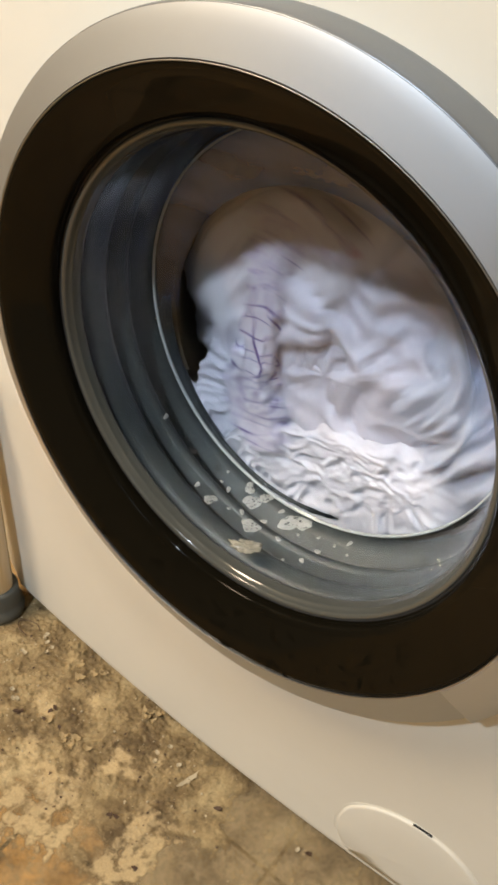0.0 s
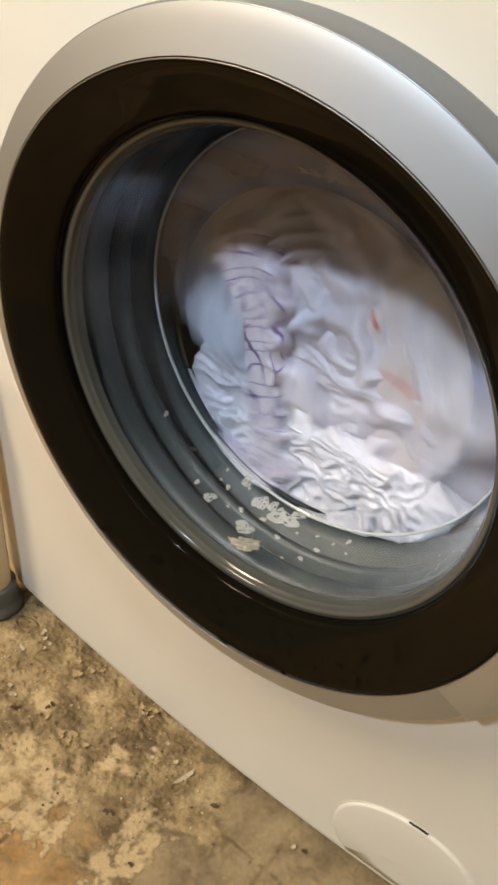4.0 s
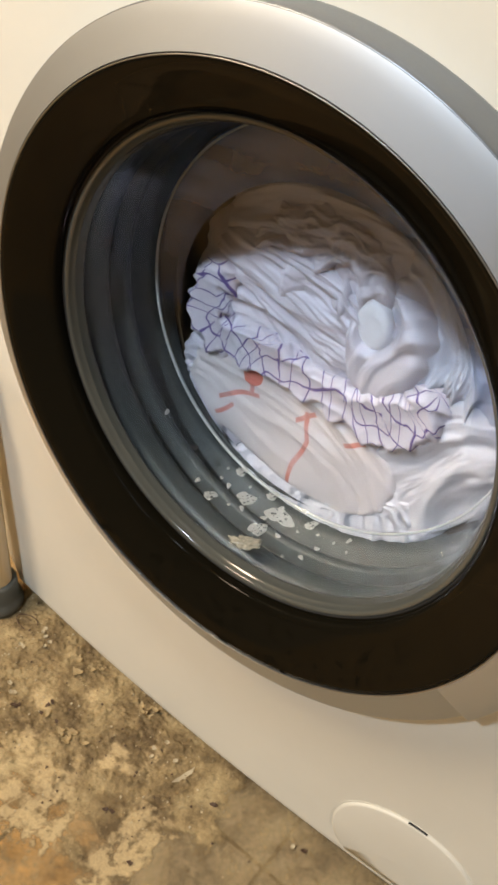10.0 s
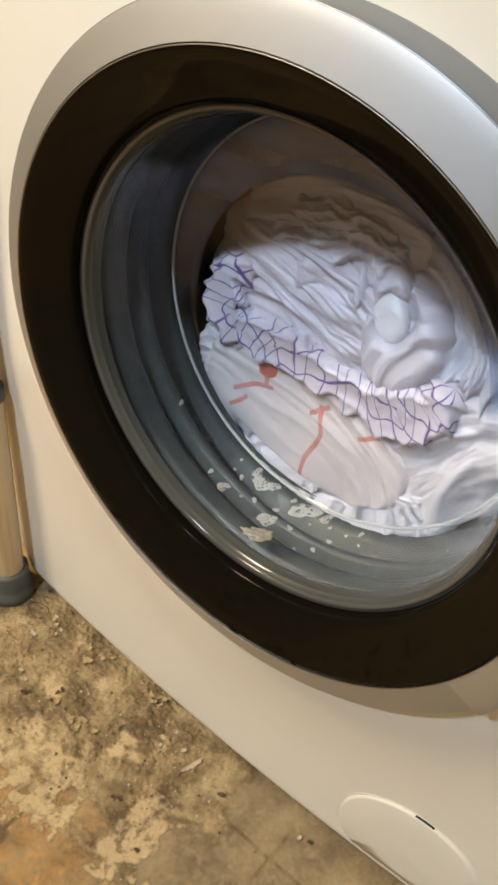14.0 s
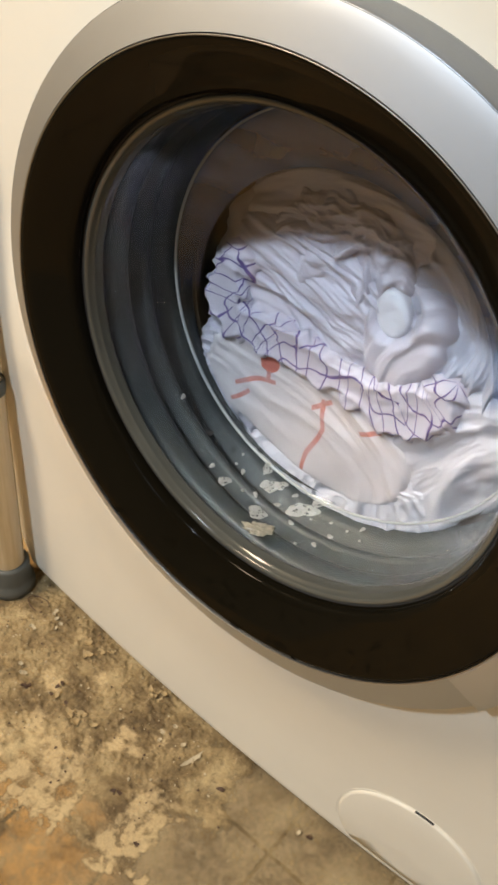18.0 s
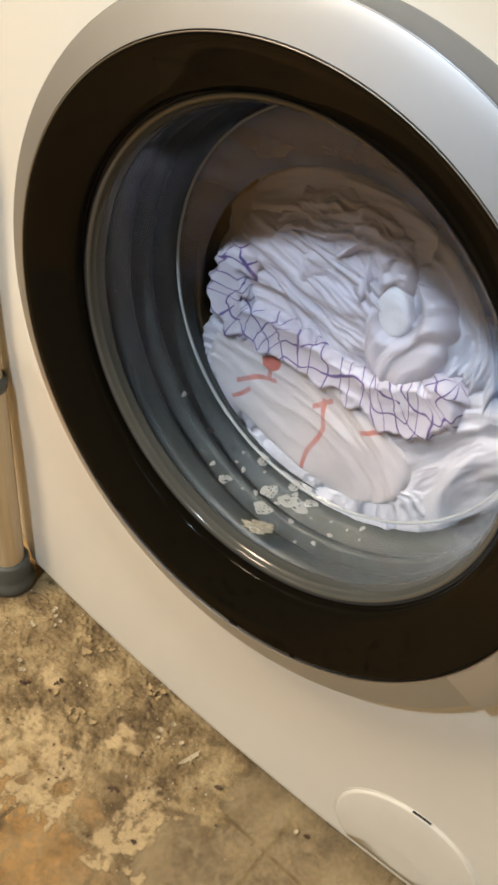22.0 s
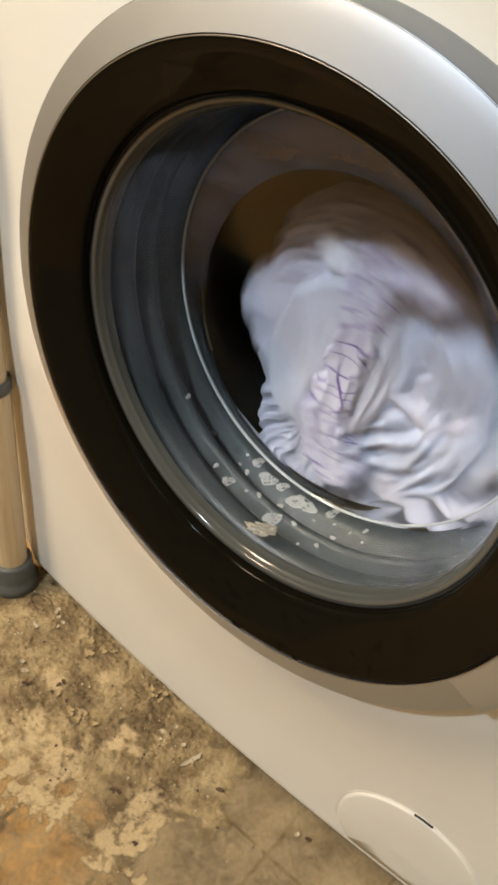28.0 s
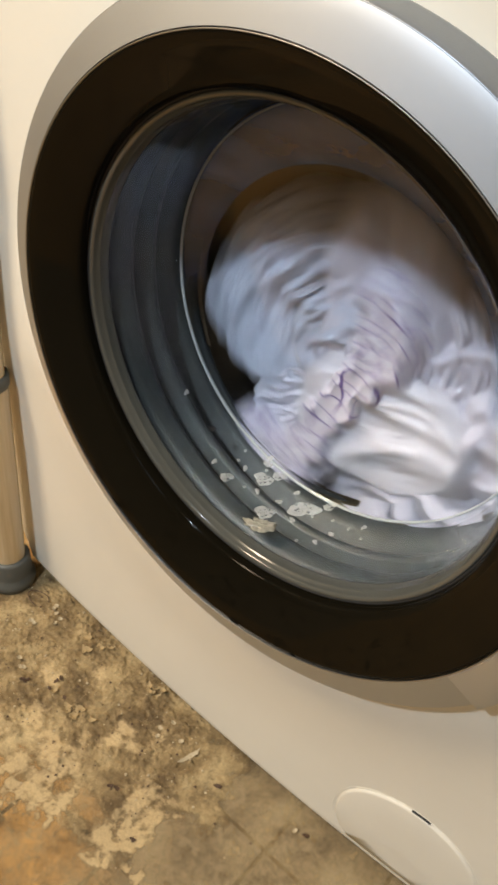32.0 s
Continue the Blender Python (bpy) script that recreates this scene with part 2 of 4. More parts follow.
def sharp(me, degrees=35):
    bm = bmesh.new()
    bm.from_mesh(me)
    bmesh.ops.recalc_face_normals(bm, faces=bm.faces)
    for e in bm.edges:
        if len(e.link_faces) == 2 and e.calc_face_angle(0) > radians(degrees):
            e.smooth = False
    bm.to_mesh(me)
    bm.free()
    return me


def box(name, lo, hi, material, bevel=0.0):
    bm = bmesh.new()
    bmesh.ops.create_cube(bm, size=1)
    for v in bm.verts:
        v.co = [lo[k] + (v.co[k] + 0.5) * (hi[k] - lo[k]) for k in range(3)]
    if bevel:
        bmesh.ops.bevel(bm, geom=bm.edges, offset=bevel, segments=3, affect="EDGES")
    me = bpy.data.meshes.new(name)
    bm.to_mesh(me)
    bm.free()
    me.materials.append(material)
    return me


# ---- room ----
ROOM = (-1.45, -2.6, 1.2, 0.72)     # west, south, east, north


def room():
    w, s, e, n = ROOM
    h = 2.15
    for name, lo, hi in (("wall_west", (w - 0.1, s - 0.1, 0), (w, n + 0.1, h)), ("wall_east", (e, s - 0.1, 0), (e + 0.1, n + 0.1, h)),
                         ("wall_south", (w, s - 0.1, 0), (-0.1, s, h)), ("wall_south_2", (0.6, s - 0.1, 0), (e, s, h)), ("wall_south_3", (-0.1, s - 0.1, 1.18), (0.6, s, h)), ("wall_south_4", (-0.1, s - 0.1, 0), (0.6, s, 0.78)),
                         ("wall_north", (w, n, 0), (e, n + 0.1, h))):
        tagged(new(name, box(name, lo, hi, M_BRIGHT_WALL if name == "wall_west" else M_WALL)), "rough cream plastered cellar wall", "wall", kind="structure")
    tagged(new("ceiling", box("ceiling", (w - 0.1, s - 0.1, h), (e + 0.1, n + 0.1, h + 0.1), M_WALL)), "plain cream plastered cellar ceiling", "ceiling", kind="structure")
    m, nt, b = nodes_of("daylight_beyond")
    b.inputs["Base Color"].default_value = (0, 0, 0, 1)
    b.inputs["Emission Color"].default_value = (0.78, 0.89, 1.0, 1)
    b.inputs["Emission Strength"].default_value = 0.8
    tagged(new("backdrop", box("backdrop", (-2.0, s - 0.9, -0.1), (1.3, s - 0.88, 2.4), m)), "plain pale daylight beyond the cellar window", "backdrop", kind="structure")


room()


# ---- floor ----
def tile_material():
    """Smooth ochre floor tile, greyer towards the machine and the right, under a film of dust."""
    m, nt, b = nodes_of("ochre_floor_tile")
    geo = nt.nodes.new("ShaderNodeNewGeometry").outputs["Position"]
    sep = nt.nodes.new("ShaderNodeSeparateXYZ")
    link(nt, geo, sep.inputs[0])
    broad, fine, mid = noise_node(nt, 9, 6, 0.62, geo, 0.2), noise_node(nt, 300, 4, 0.65, geo), noise_node(nt, 40, 6, 0.65, geo, 0.2)
    base = ramp(nt, broad.outputs["Fac"], [(0.30, (0.53, 0.29, 0.09)), (0.55, (0.62, 0.355, 0.115)), (0.75, (0.55, 0.34, 0.13))]).outputs[0]
    greying = maths(nt, "ADD", maths(nt, "MULTIPLY", sep.outputs[0], 5.5), maths(nt, "MULTIPLY", sep.outputs[1], 4.5))
    greying = maths(nt, "ADD", greying, maths(nt, "MULTIPLY", broad.outputs["Fac"], 0.9))
    grey = ramp(nt, maths(nt, "ADD", greying, 0.80), [(0.15, (0, 0, 0)), (0.75, (0.92, 0.92, 0.92))]).outputs[0]
    col = mixed(nt, grey, base, (0.36, 0.288, 0.18))
    dust = ramp(nt, mid.outputs["Fac"], [(0.50, (0, 0, 0)), (0.78, (0.40, 0.40, 0.40))]).outputs[0]
    col = mixed(nt, dust, col, (0.40, 0.33, 0.21))
    stain = ramp(nt, mid.outputs["Fac"], [(0.18, (0.15, 0.15, 0.15)), (0.40, (0, 0, 0))]).outputs[0]
    col = mixed(nt, stain, col, (0.20, 0.145, 0.075))
    speck = ramp(nt, fine.outputs["Fac"], [(0.68, (0, 0, 0)), (0.78, (0.6, 0.6, 0.6))]).outputs[0]
    link(nt, mixed(nt, speck, col, (0.16, 0.11, 0.06)), b.inputs["Base Color"])
    link(nt, maths(nt, "ADD", maths(nt, "MULTIPLY", mid.outputs["Fac"], 0.35), 0.30), b.inputs["Roughness"])
    bump(nt, b, maths(nt, "ADD", fine.outputs["Fac"], mid.outputs["Fac"]), 0.2, 0.0007)
    return m


def dirt_material(name, sheet):
    """Caked soap scale, lint and earth: brown soil, damp dark spots, pale crust; thin and broken where the sheet's own cover runs out."""
    m, nt, b = nodes_of(name)
    geo = nt.nodes.new("ShaderNodeNewGeometry").outputs["Position"]
    broad, mid, fine = noise_node(nt, 19, 8, 0.66, geo, 0.25), noise_node(nt, 110, 7, 0.68, geo, 0.3), noise_node(nt, 600, 4, 0.7, geo)
    base = ramp(nt, broad.outputs["Fac"], [(0.38, (0.12, 0.078, 0.033)), (0.46, (0.22, 0.152, 0.070)), (0.54, (0.35, 0.255, 0.125)), (0.66, (0.50, 0.385, 0.205))]).outputs[0]
    spots = ramp(nt, mid.outputs["Fac"], [(0.30, (0.6, 0.6, 0.6)), (0.47, (0, 0, 0))]).outputs[0]
    col = mixed(nt, spots, base, (0.12, 0.082, 0.038))
    if sheet:
        at = nt.nodes.new("ShaderNodeAttribute")
        at.attribute_name = "crust"
        pale = maths(nt, "ADD", maths(nt, "MULTIPLY", at.outputs["Fac"], 1.3), maths(nt, "MULTIPLY", maths(nt, "SUBTRACT", mid.outputs["Fac"], 0.5), 2.4))
        pale = ramp(nt, pale, [(0.10, (0, 0, 0)), (1.2, (0.68, 0.68, 0.68))]).outputs[0]
        col = mixed(nt, pale, col, (0.66, 0.50, 0.275))
        cover = nt.nodes.new("ShaderNodeAttribute")
        cover.attribute_name = "cover"
        ragged = maths(nt, "ADD", cover.outputs["Fac"], maths(nt, "MULTIPLY", maths(nt, "SUBTRACT", mid.outputs["Fac"], 0.5), 1.1))
        link(nt, ramp(nt, ragged, [(0.0, (0, 0, 0)), (0.72, (1, 1, 1))]).outputs[0], b.inputs["Alpha"])
    grain = ramp(nt, fine.outputs["Fac"], [(0.3, (0.55, 0.55, 0.55)), (0.65, (1.08, 1.08, 1.08))]).outputs[0]
    link(nt, mixed(nt, 0.45, col, grain, "MULTIPLY"), b.inputs["Base Color"])
    b.inputs["Roughness"].default_value = 0.75
    bump(nt, b, maths(nt, "ADD", fine.outputs["Fac"], mid.outputs["Fac"]), 0.55, 0.0020)
    return m


M_TILE, M_DIRT, M_GROUT = tile_material(), dirt_material("dirt_crust", True), dirt_material("dirty_grout", False)
M_FLAKE = plain("pale_flake", (0.56, 0.47, 0.32), 0.7, 0, 400, 0.12, 0.0004)
M_CHIP = plain("dark_chip", (0.09, 0.05, 0.03), 0.7, 0, 400, 0.12, 0.0004)
# unseen tiles, their colour set by how much light they should bounce
M_FAR_TILE = plain("dulled_floor_tile", (0.32, 0.245, 0.145), 0.6, 0, 260, 0.12, 0.0004, 5.0)
M_OCHRE = plain("yellow_flake", (0.50, 0.37, 0.19), 0.7, 0, 400, 0.15, 0.0004)
PITCH = 0.0903
XJ, YJ = 0.0859, -0.1386       # one joint each way


CRUST = ((-0.098, -0.144, 0.021), (-0.069, -0.142, 0.013), (-0.119, -0.142, 0.012), (-0.008, -0.143, 0.01), (-0.006, -0.103, 0.012), (-0.097, -0.163, 0.009), (-0.171, -0.063, 0.01), (-0.077, -0.063, 0.012), (-0.136, -0.033, 0.009), (-0.047, -0.033, 0.01), (-0.007, -0.121, 0.017), (-0.008, -0.085, 0.016), (-0.144, -0.109, 0.017), (-0.108, -0.101, 0.018), (0.020, -0.140, 0.01), (-0.148, -0.139, 0.014), (-0.086, -0.121, 0.014))


def crust_at(x, y):
    """Where the pale scale has dried on the joints, 0 to 1."""
    n = noise.fractal(Vector((x, y, 0.3)) * 70, 0.7, 2.0, 4)
    x += 0.016 * noise.fractal(Vector((x, y, 1.7)) * 34, 0.8, 2.0, 4)
    y += 0.016 * noise.fractal(Vector((x, y, 5.1)) * 34, 0.8, 2.0, 4)
    c = max(math.exp(-((x - a) ** 2 + (y - b) ** 2) / (r * r)) for a, b, r in CRUST)
    return max(0.0, min(1.0, c * (0.85 + 1.5 * n)))


def dirt_cover(x, y):
    """How well the dirt covers the tiles, below 0 where they are bare: a broad mess before the machine, ridges along the joints."""
    p = Vector((x, y, 0))
    n1 = noise.fractal(p * 22, 0.7, 2.0, 5)
    n2 = noise.fractal(p * 95 + Vector((7, 3, 1)), 0.6, 2.0, 4)
    n3 = noise.fractal(p * 11 + Vector((2, 9, 4)), 0.8, 2.0, 3)
    lean = y + 0.048 - 0.18 * (x + 0.125)
    u, v = (x + 0.150) / 0.173, lean / 0.088
    mask = min(1.0, 2.6 * (1.0 - (u ** 4 + v ** 4) ** 0.25) + 0.15 + 0.55 * n1 + 0.3 * n3)
    du = abs((x - XJ + PITCH / 2) % PITCH - PITCH / 2)
    dv = abs((y - YJ + PITCH / 2) % PITCH - PITCH / 2)
    near = math.exp(-(min(du, dv) / 0.006) ** 2)
    left = max(0.0, min(1.0, (0.02 - x) / 0.06))
    ridge = near * (0.45 + 0.9 * n1) * left
    stray = 0.5 * n3 + 0.6 * n1 - 0.5
    return max(mask, ridge, stray, crust_at(x, y) * 0.95 - 0.2 + 0.4 * n2), mask, n1, n2


def dirt_height(x, y):
    m, mask, n1, n2 = dirt_cover(x, y)
    n4 = noise.fractal(Vector((x, y, 0)) * 280, 0.6, 2.0, 3)
    thick = max(0.0, m) * (1 - 0.6 * crust_at(x, y))
    return max(0.00025, 0.0003 + 0.0010 * thick + 0.0001 * n4 + (0.0024 * n2 + 0.0019 * n4) * thick ** 2 + 0.0035 * max(0.0, n1) * max(0.0, mask))


def floor():
    w, s, e, n = ROOM
    ground = tagged(new("floor", box("floor", (w - 0.1, s - 0.1, -0.1), (e + 0.1, n + 0.1, -0.0007), M_GROUT)), "dirty ochre tiled cellar floor with crumbling joints", "floor", kind="structure")
    nx, ny = 640, 300
    x0, x1, y0, y1 = -0.42, 0.30, -0.26, 0.07
    verts = []
    for j in range(ny):
        for i in range(nx):
            x, y = x0 + (x1 - x0) * i / (nx - 1), y0 + (y1 - y0) * j / (ny - 1)
            verts.append((x, y, dirt_height(x, y)))
    faces = [(j * nx + i, j * nx + i + 1, (j + 1) * nx + i + 1, (j + 1) * nx + i) for j in range(ny - 1) for i in range(nx - 1)]
    me = mesh_from("dirt", verts, faces, M_DIRT)
    at = me.attributes.new("crust", "FLOAT", "POINT")
    at.data.foreach_set("value", [crust_at(x, y) for x, y, z in verts])
    at = me.attributes.new("cover", "FLOAT", "POINT")
    at.data.foreach_set("value", [max(0.0, min(1.0, 0.30 + 1.15 * dirt_cover(x, y)[0])) for x, y, z in verts])
    tagged(new("dirt", me), "caked brown dirt and pale soap crust on the tiles", "dirt", kind="stuff")
    half = PITCH / 2 - 0.0005
    me = box("tile", (-half, -half, -0.006), (half, half, 0), M_TILE, 0.0012)
    rng = random.Random(3)
    for i in range(-7, 4):
        for j in range(-6, 4):
            ob = part("tile", me, ground, at=(XJ - PITCH / 2 + i * PITCH, YJ - PITCH / 2 + j * PITCH, rng.uniform(-0.0004, -0.0001)))
            ob.rotation_euler = (rng.uniform(-0.004, 0.004), rng.uniform(-0.004, 0.004), rng.uniform(-0.006, 0.006))
    # the rest of the floor, unseen tiles with a colour dulled to limit bounced light
    verts, faces = [], []
    for i in range(-24, 16):
        for j in range(-30, 10):
            cx, cy = XJ - PITCH / 2 + i * PITCH, YJ - PITCH / 2 + j * PITCH
            if (-7 <= i < 4 and -6 <= j < 4) or not (w + half < cx < e - half and s + half < cy < n - half):
                continue
            b, z = len(verts), rng.uniform(-0.0004, -0.0001)
            verts += [(cx + u * half, cy + v * half, z + q) for q in (0.0, -0.004) for u, v in ((-1, -1), (1, -1), (1, 1), (-1, 1))]
            faces += [(b, b + 1, b + 2, b + 3)] + [(b + k, b + 4 + k, b + 4 + (k + 1) % 4, b + (k + 1) % 4) for k in range(4)]
    tagged(part("tiles", mesh_from("tiles", verts, faces, M_FAR_TILE, False), ground, "dulled ochre tiles out of view"), kind="stuff")


def flake_mesh(name, material, size, seed, curl=0.6):
    """A thin curled scrap with a ragged outline."""
    rng = random.Random(seed)
    n = 14
    top = [(0, 0, 0)]
    for r in (0.5, 1.0):
        for i in range(n):
            a = 2 * math.pi * i / n
            k = r * (0.7 + 0.5 * rng.random() * r)
            x, y = k * size[0] * math.cos(a), k * size[1] * math.sin(a)
            top.append((x, y, curl * (x * x / size[0] + 0.6 * y * y / size[1]) + rng.uniform(-0.1, 0.1) * size[1] * r))
    verts = [(x, y, z + size[2]) for x, y, z in top] + [(x, y, z) for x, y, z in top]
    m = len(top)
    faces = []
    for i in range(n):
        j = (i + 1) % n
        faces += [(0, 1 + i, 1 + j), (1 + i, 1 + n + i, 1 + n + j, 1 + j)]
        faces += [(m, m + 1 + j, m + 1 + i), (m + 1 + i, m + 1 + j, m + 1 + n + j, m + 1 + n + i)]
        faces.append((1 + n + i, m + 1 + n + i, m + 1 + n + j, 1 + n + j))
    return mesh_from(name, verts, faces, material, False)


def debris():
    """Scraps that can be told apart, then the crumbs."""
    kinds = {"pale": flake_mesh("plaster_flake", M_FLAKE, (0.0026, 0.0017, 0.0010), 2, 0.5), "long": flake_mesh("paint_peel", M_FLAKE, (0.012, 0.0022, 0.0008), 5, 0.2),
             "dark": flake_mesh("dark_chip", M_CHIP, (0.0028, 0.0017, 0.0012), 8, 0.2), "leaf": flake_mesh("dried_leaf", M_OCHRE, (0.0050, 0.0025, 0.0005), 13, 0.7)}
    tags = {"pale": ("plaster_flake", "small pale flake of plaster on the dirty floor", "flake"), "long": ("paint_peel", "long curled strip of peeled cream paint", "flake"),
            "dark": ("dark_chip", "small dark brown chip on the floor", "chip"), "leaf": ("dried_leaf", "curled dry yellowish leaf scrap in the dirt", "leaf")}
    spots = [("leaf", -0.080, -0.011, 70), ("leaf", -0.125, -0.070, 20), ("leaf", -0.121, -0.076, 110), ("leaf", -0.175, -0.011, 40), ("leaf", -0.167, -0.023, 150), ("dark", -0.041, -0.097, 10), ("dark", -0.183, -0.086, 60), ("pale", -0.231, -0.037, 40), ("long", -0.016, -0.033, 75), ("dark", 0.022, -0.034, 0), ("pale", 0.095, -0.018, 80), ("dark", 0.104, -0.015, 30), ("pale", -0.196, -0.078, 10), ("dark", 0.000, -0.117, 20), ("leaf", -0.152, -0.073, 100)]
    # small heaps of leaf scraps and plaster
    rng = random.Random(77)
    for kind, x, y, count, spread in (("leaf", -0.122, -0.072, 7, 0.011), ("leaf", -0.087, -0.006, 5, 0.008), ("leaf", -0.164, -0.014, 4, 0.012), ("pale", -0.218, -0.014, 5, 0.008), ("pale", -0.227, -0.037, 1, 0.001),
                                      ("pale", -0.197, -0.074, 2, 0.006), ("dark", -0.157, -0.063, 4, 0.014), ("dark", -0.181, -0.085, 2, 0.005), ("dark", -0.047, -0.099, 1, 0.001), ("dark", 0.020, -0.035, 1, 0.001), ("pale", -0.048, -0.030, 4, 0.012)):
        spots += [(kind, x + rng.gauss(0, 0.6) * spread, y + rng.gauss(0, 0.5) * spread, rng.uniform(0, 180)) for _ in range(count)]
    for n, (kind, x, y, turn) in enumerate(spots):
        name, label, cat = tags[kind]
        ob = tagged(new(name, kinds[kind]), label, cat, "scraps on the floor")
        ob.location = (x, y, max(0.0, dirt_height(x, y)) + 0.0001)
        ob.rotation_euler = (0.25 * math.sin(n), 0.25 * math.cos(n), radians(turn))
    rng = random.Random(21)
    for material, name, label, count in ((M_FLAKE, "pale_crumbs", "scattered pale crumbs of plaster and soap scale", 300), (M_CHIP, "dark_crumbs", "scattered dark crumbs of soil", 260)):
        verts, faces = [], []
        while len(faces) < count * 8:
            x, y = rng.uniform(-0.30, 0.20), rng.uniform(-0.20, 0.012)
            h = dirt_height(x, y)
            if h < 0.0010 and rng.random() > 0.06:
                continue
            r = 0.0004 + 0.0011 * rng.random() ** 3
            z, base, t = max(h, 0) + r * 0.4, len(verts), rng.uniform(0, 3)
            for k in range(4):
                verts.append((x + r * math.cos(t + k * 1.57) * rng.uniform(0.7, 1.4), y + r * math.sin(t + k * 1.57) * rng.uniform(0.7, 1.4), z))
            verts += [(x, y, z + r * 0.7), (x, y, z - r * 0.8)]
            for k in range(4):
                faces += [(base + k, base + (k + 1) % 4, base + 4), (base + (k + 1) % 4, base + k, base + 5)]
        tagged(new(name, mesh_from(name, verts, faces, material, False)), label, "crumbs", kind="stuff")
    # the thin wire loop by the machine's corner
    pts = [(-0.246 + 0.011 * math.cos(a) * (1 + 0.1 * a), -0.0149 + 0.008 * math.sin(a), 0.003 + 0.001 * math.sin(2 * a)) for a in [0.4 + 0.35 * k for k in range(14)]]
    cu = bpy.data.curves.new("wire", "CURVE")
    cu.dimensions, cu.bevel_depth, cu.bevel_resolution = "3D", 0.0005, 2
    sp = cu.splines.new("POLY")
    sp.points.add(len(pts) - 1)
    for p, c in zip(sp.points, pts):
        p.co = (*c, 1)
    cu.materials.append(M_CHIP)
    tagged(new("wire_loop", cu), "thin dark bent wire loop on the floor", "wire")


# ---- washing machine ----
BOW, LEAN = 0.158, 0.019      # the front panel bows back to both sides and leans forward towards its top


def panel_y(x, z):
    """The panel's front: bowed, leaning, and swelling out a little below the door."""
    swell = max(0.0, min(1.0, (ZC - z) / 0.12)) * math.exp(-((math.hypot(x, z - ZC) - 0.205) / 0.08) ** 2)
    return BOW * x * x - LEAN * z - 0.0037 - 0.014 * swell


def front_panel():
    """The bowed front sheet with the round door opening, its edges rolled back at both sides."""
    verts, faces = [], []
    zb, zt, hole = 0.012, 0.735, 0.192
    ring = 160
    def at(x, z):
        edge = max(0.0, abs(x) - 0.2985)
        x *= 1 - 0.045 * max(0.0, 1 - (z - zb) / 0.05) ** 2      # the lower corners are rounded off
        back = panel_y(x, z) + (0.003 - math.sqrt(max(0.0, 0.003 ** 2 - edge ** 2)) if edge < 0.003 else 0.003)
        low = max(0.0, 0.022 - z)
        return (x, back + (0.010 - math.sqrt(max(0.0, 0.010 ** 2 - low ** 2)) if low < 0.010 else 0.010), z)
    steps = 34
    for i in range(ring):
        a = 2 * math.pi * i / ring
        c, s = math.cos(a), math.sin(a)
        tx = 0.3015 / abs(c) if abs(c) > 1e-6 else 9
        tz = ((zt - ZC) if s > 0 else (ZC - zb)) / abs(s) if abs(s) > 1e-6 else 9
        far = min(tx, tz)
        for k in range(steps + 1):
            f = 1 - (1 - k / steps) ** 2.2       # closest at the rolled edges
            r = hole + (far - hole) * f
            x, z = r * c, ZC + r * s
            verts.append(at(max(-0.3015, min(0.3015, x)), max(zb, min(zt, z))))
    for i in range(ring):
        j = (i + 1) % ring
        for k in range(steps):
            a, b = i * (steps + 1) + k, j * (steps + 1) + k
            faces.append((a, a + 1, b + 1, b))
    return mesh_from("front_panel", verts, faces, M_WHITE)


def flap_meshes():
    """The round service cover low on the front panel, in a narrow groove."""
    cx, cz, r = 0.1755, 0.062, 0.0625
    def bend(me):
        for v in me.vertices:
            v.co.z = max(v.co.z, 0.024)        # its foot is cut off straight along the panel's lower edge
            v.co.y += panel_y(v.co.x, v.co.z) + 0.0015 * max(0.0, min(1.0, (0.048 - v.co.z) / 0.022))
        return me
    groove = bend(lathe("cover_groove", [(r + 0.0008, -0.0004), (r + 0.0002, 0.003), (r - 0.0006, 0.003), (r - 0.0012, -0.0004)], M_WHITE, 96, centre=(cx, cz)))
    cover = bend(lathe("service_cover", [(0.0005, -0.0016), (r * 0.5, -0.0016), (r - 0.004, -0.0016), (r - 0.0019, -0.0012), (r - 0.0011, 0.0004)], M_WHITE, 96, centre=(cx, cz)))
    slot = bend(lathe("cover_slot", [(r + 0.0001, -0.0008), (r - 0.0006, -0.0017), (r - 0.0006, 0.001), (r + 0.0001, 0.001)], M_SLOT, 12, True, (cx, cz), (82, 96)))
    return groove, cover, slot


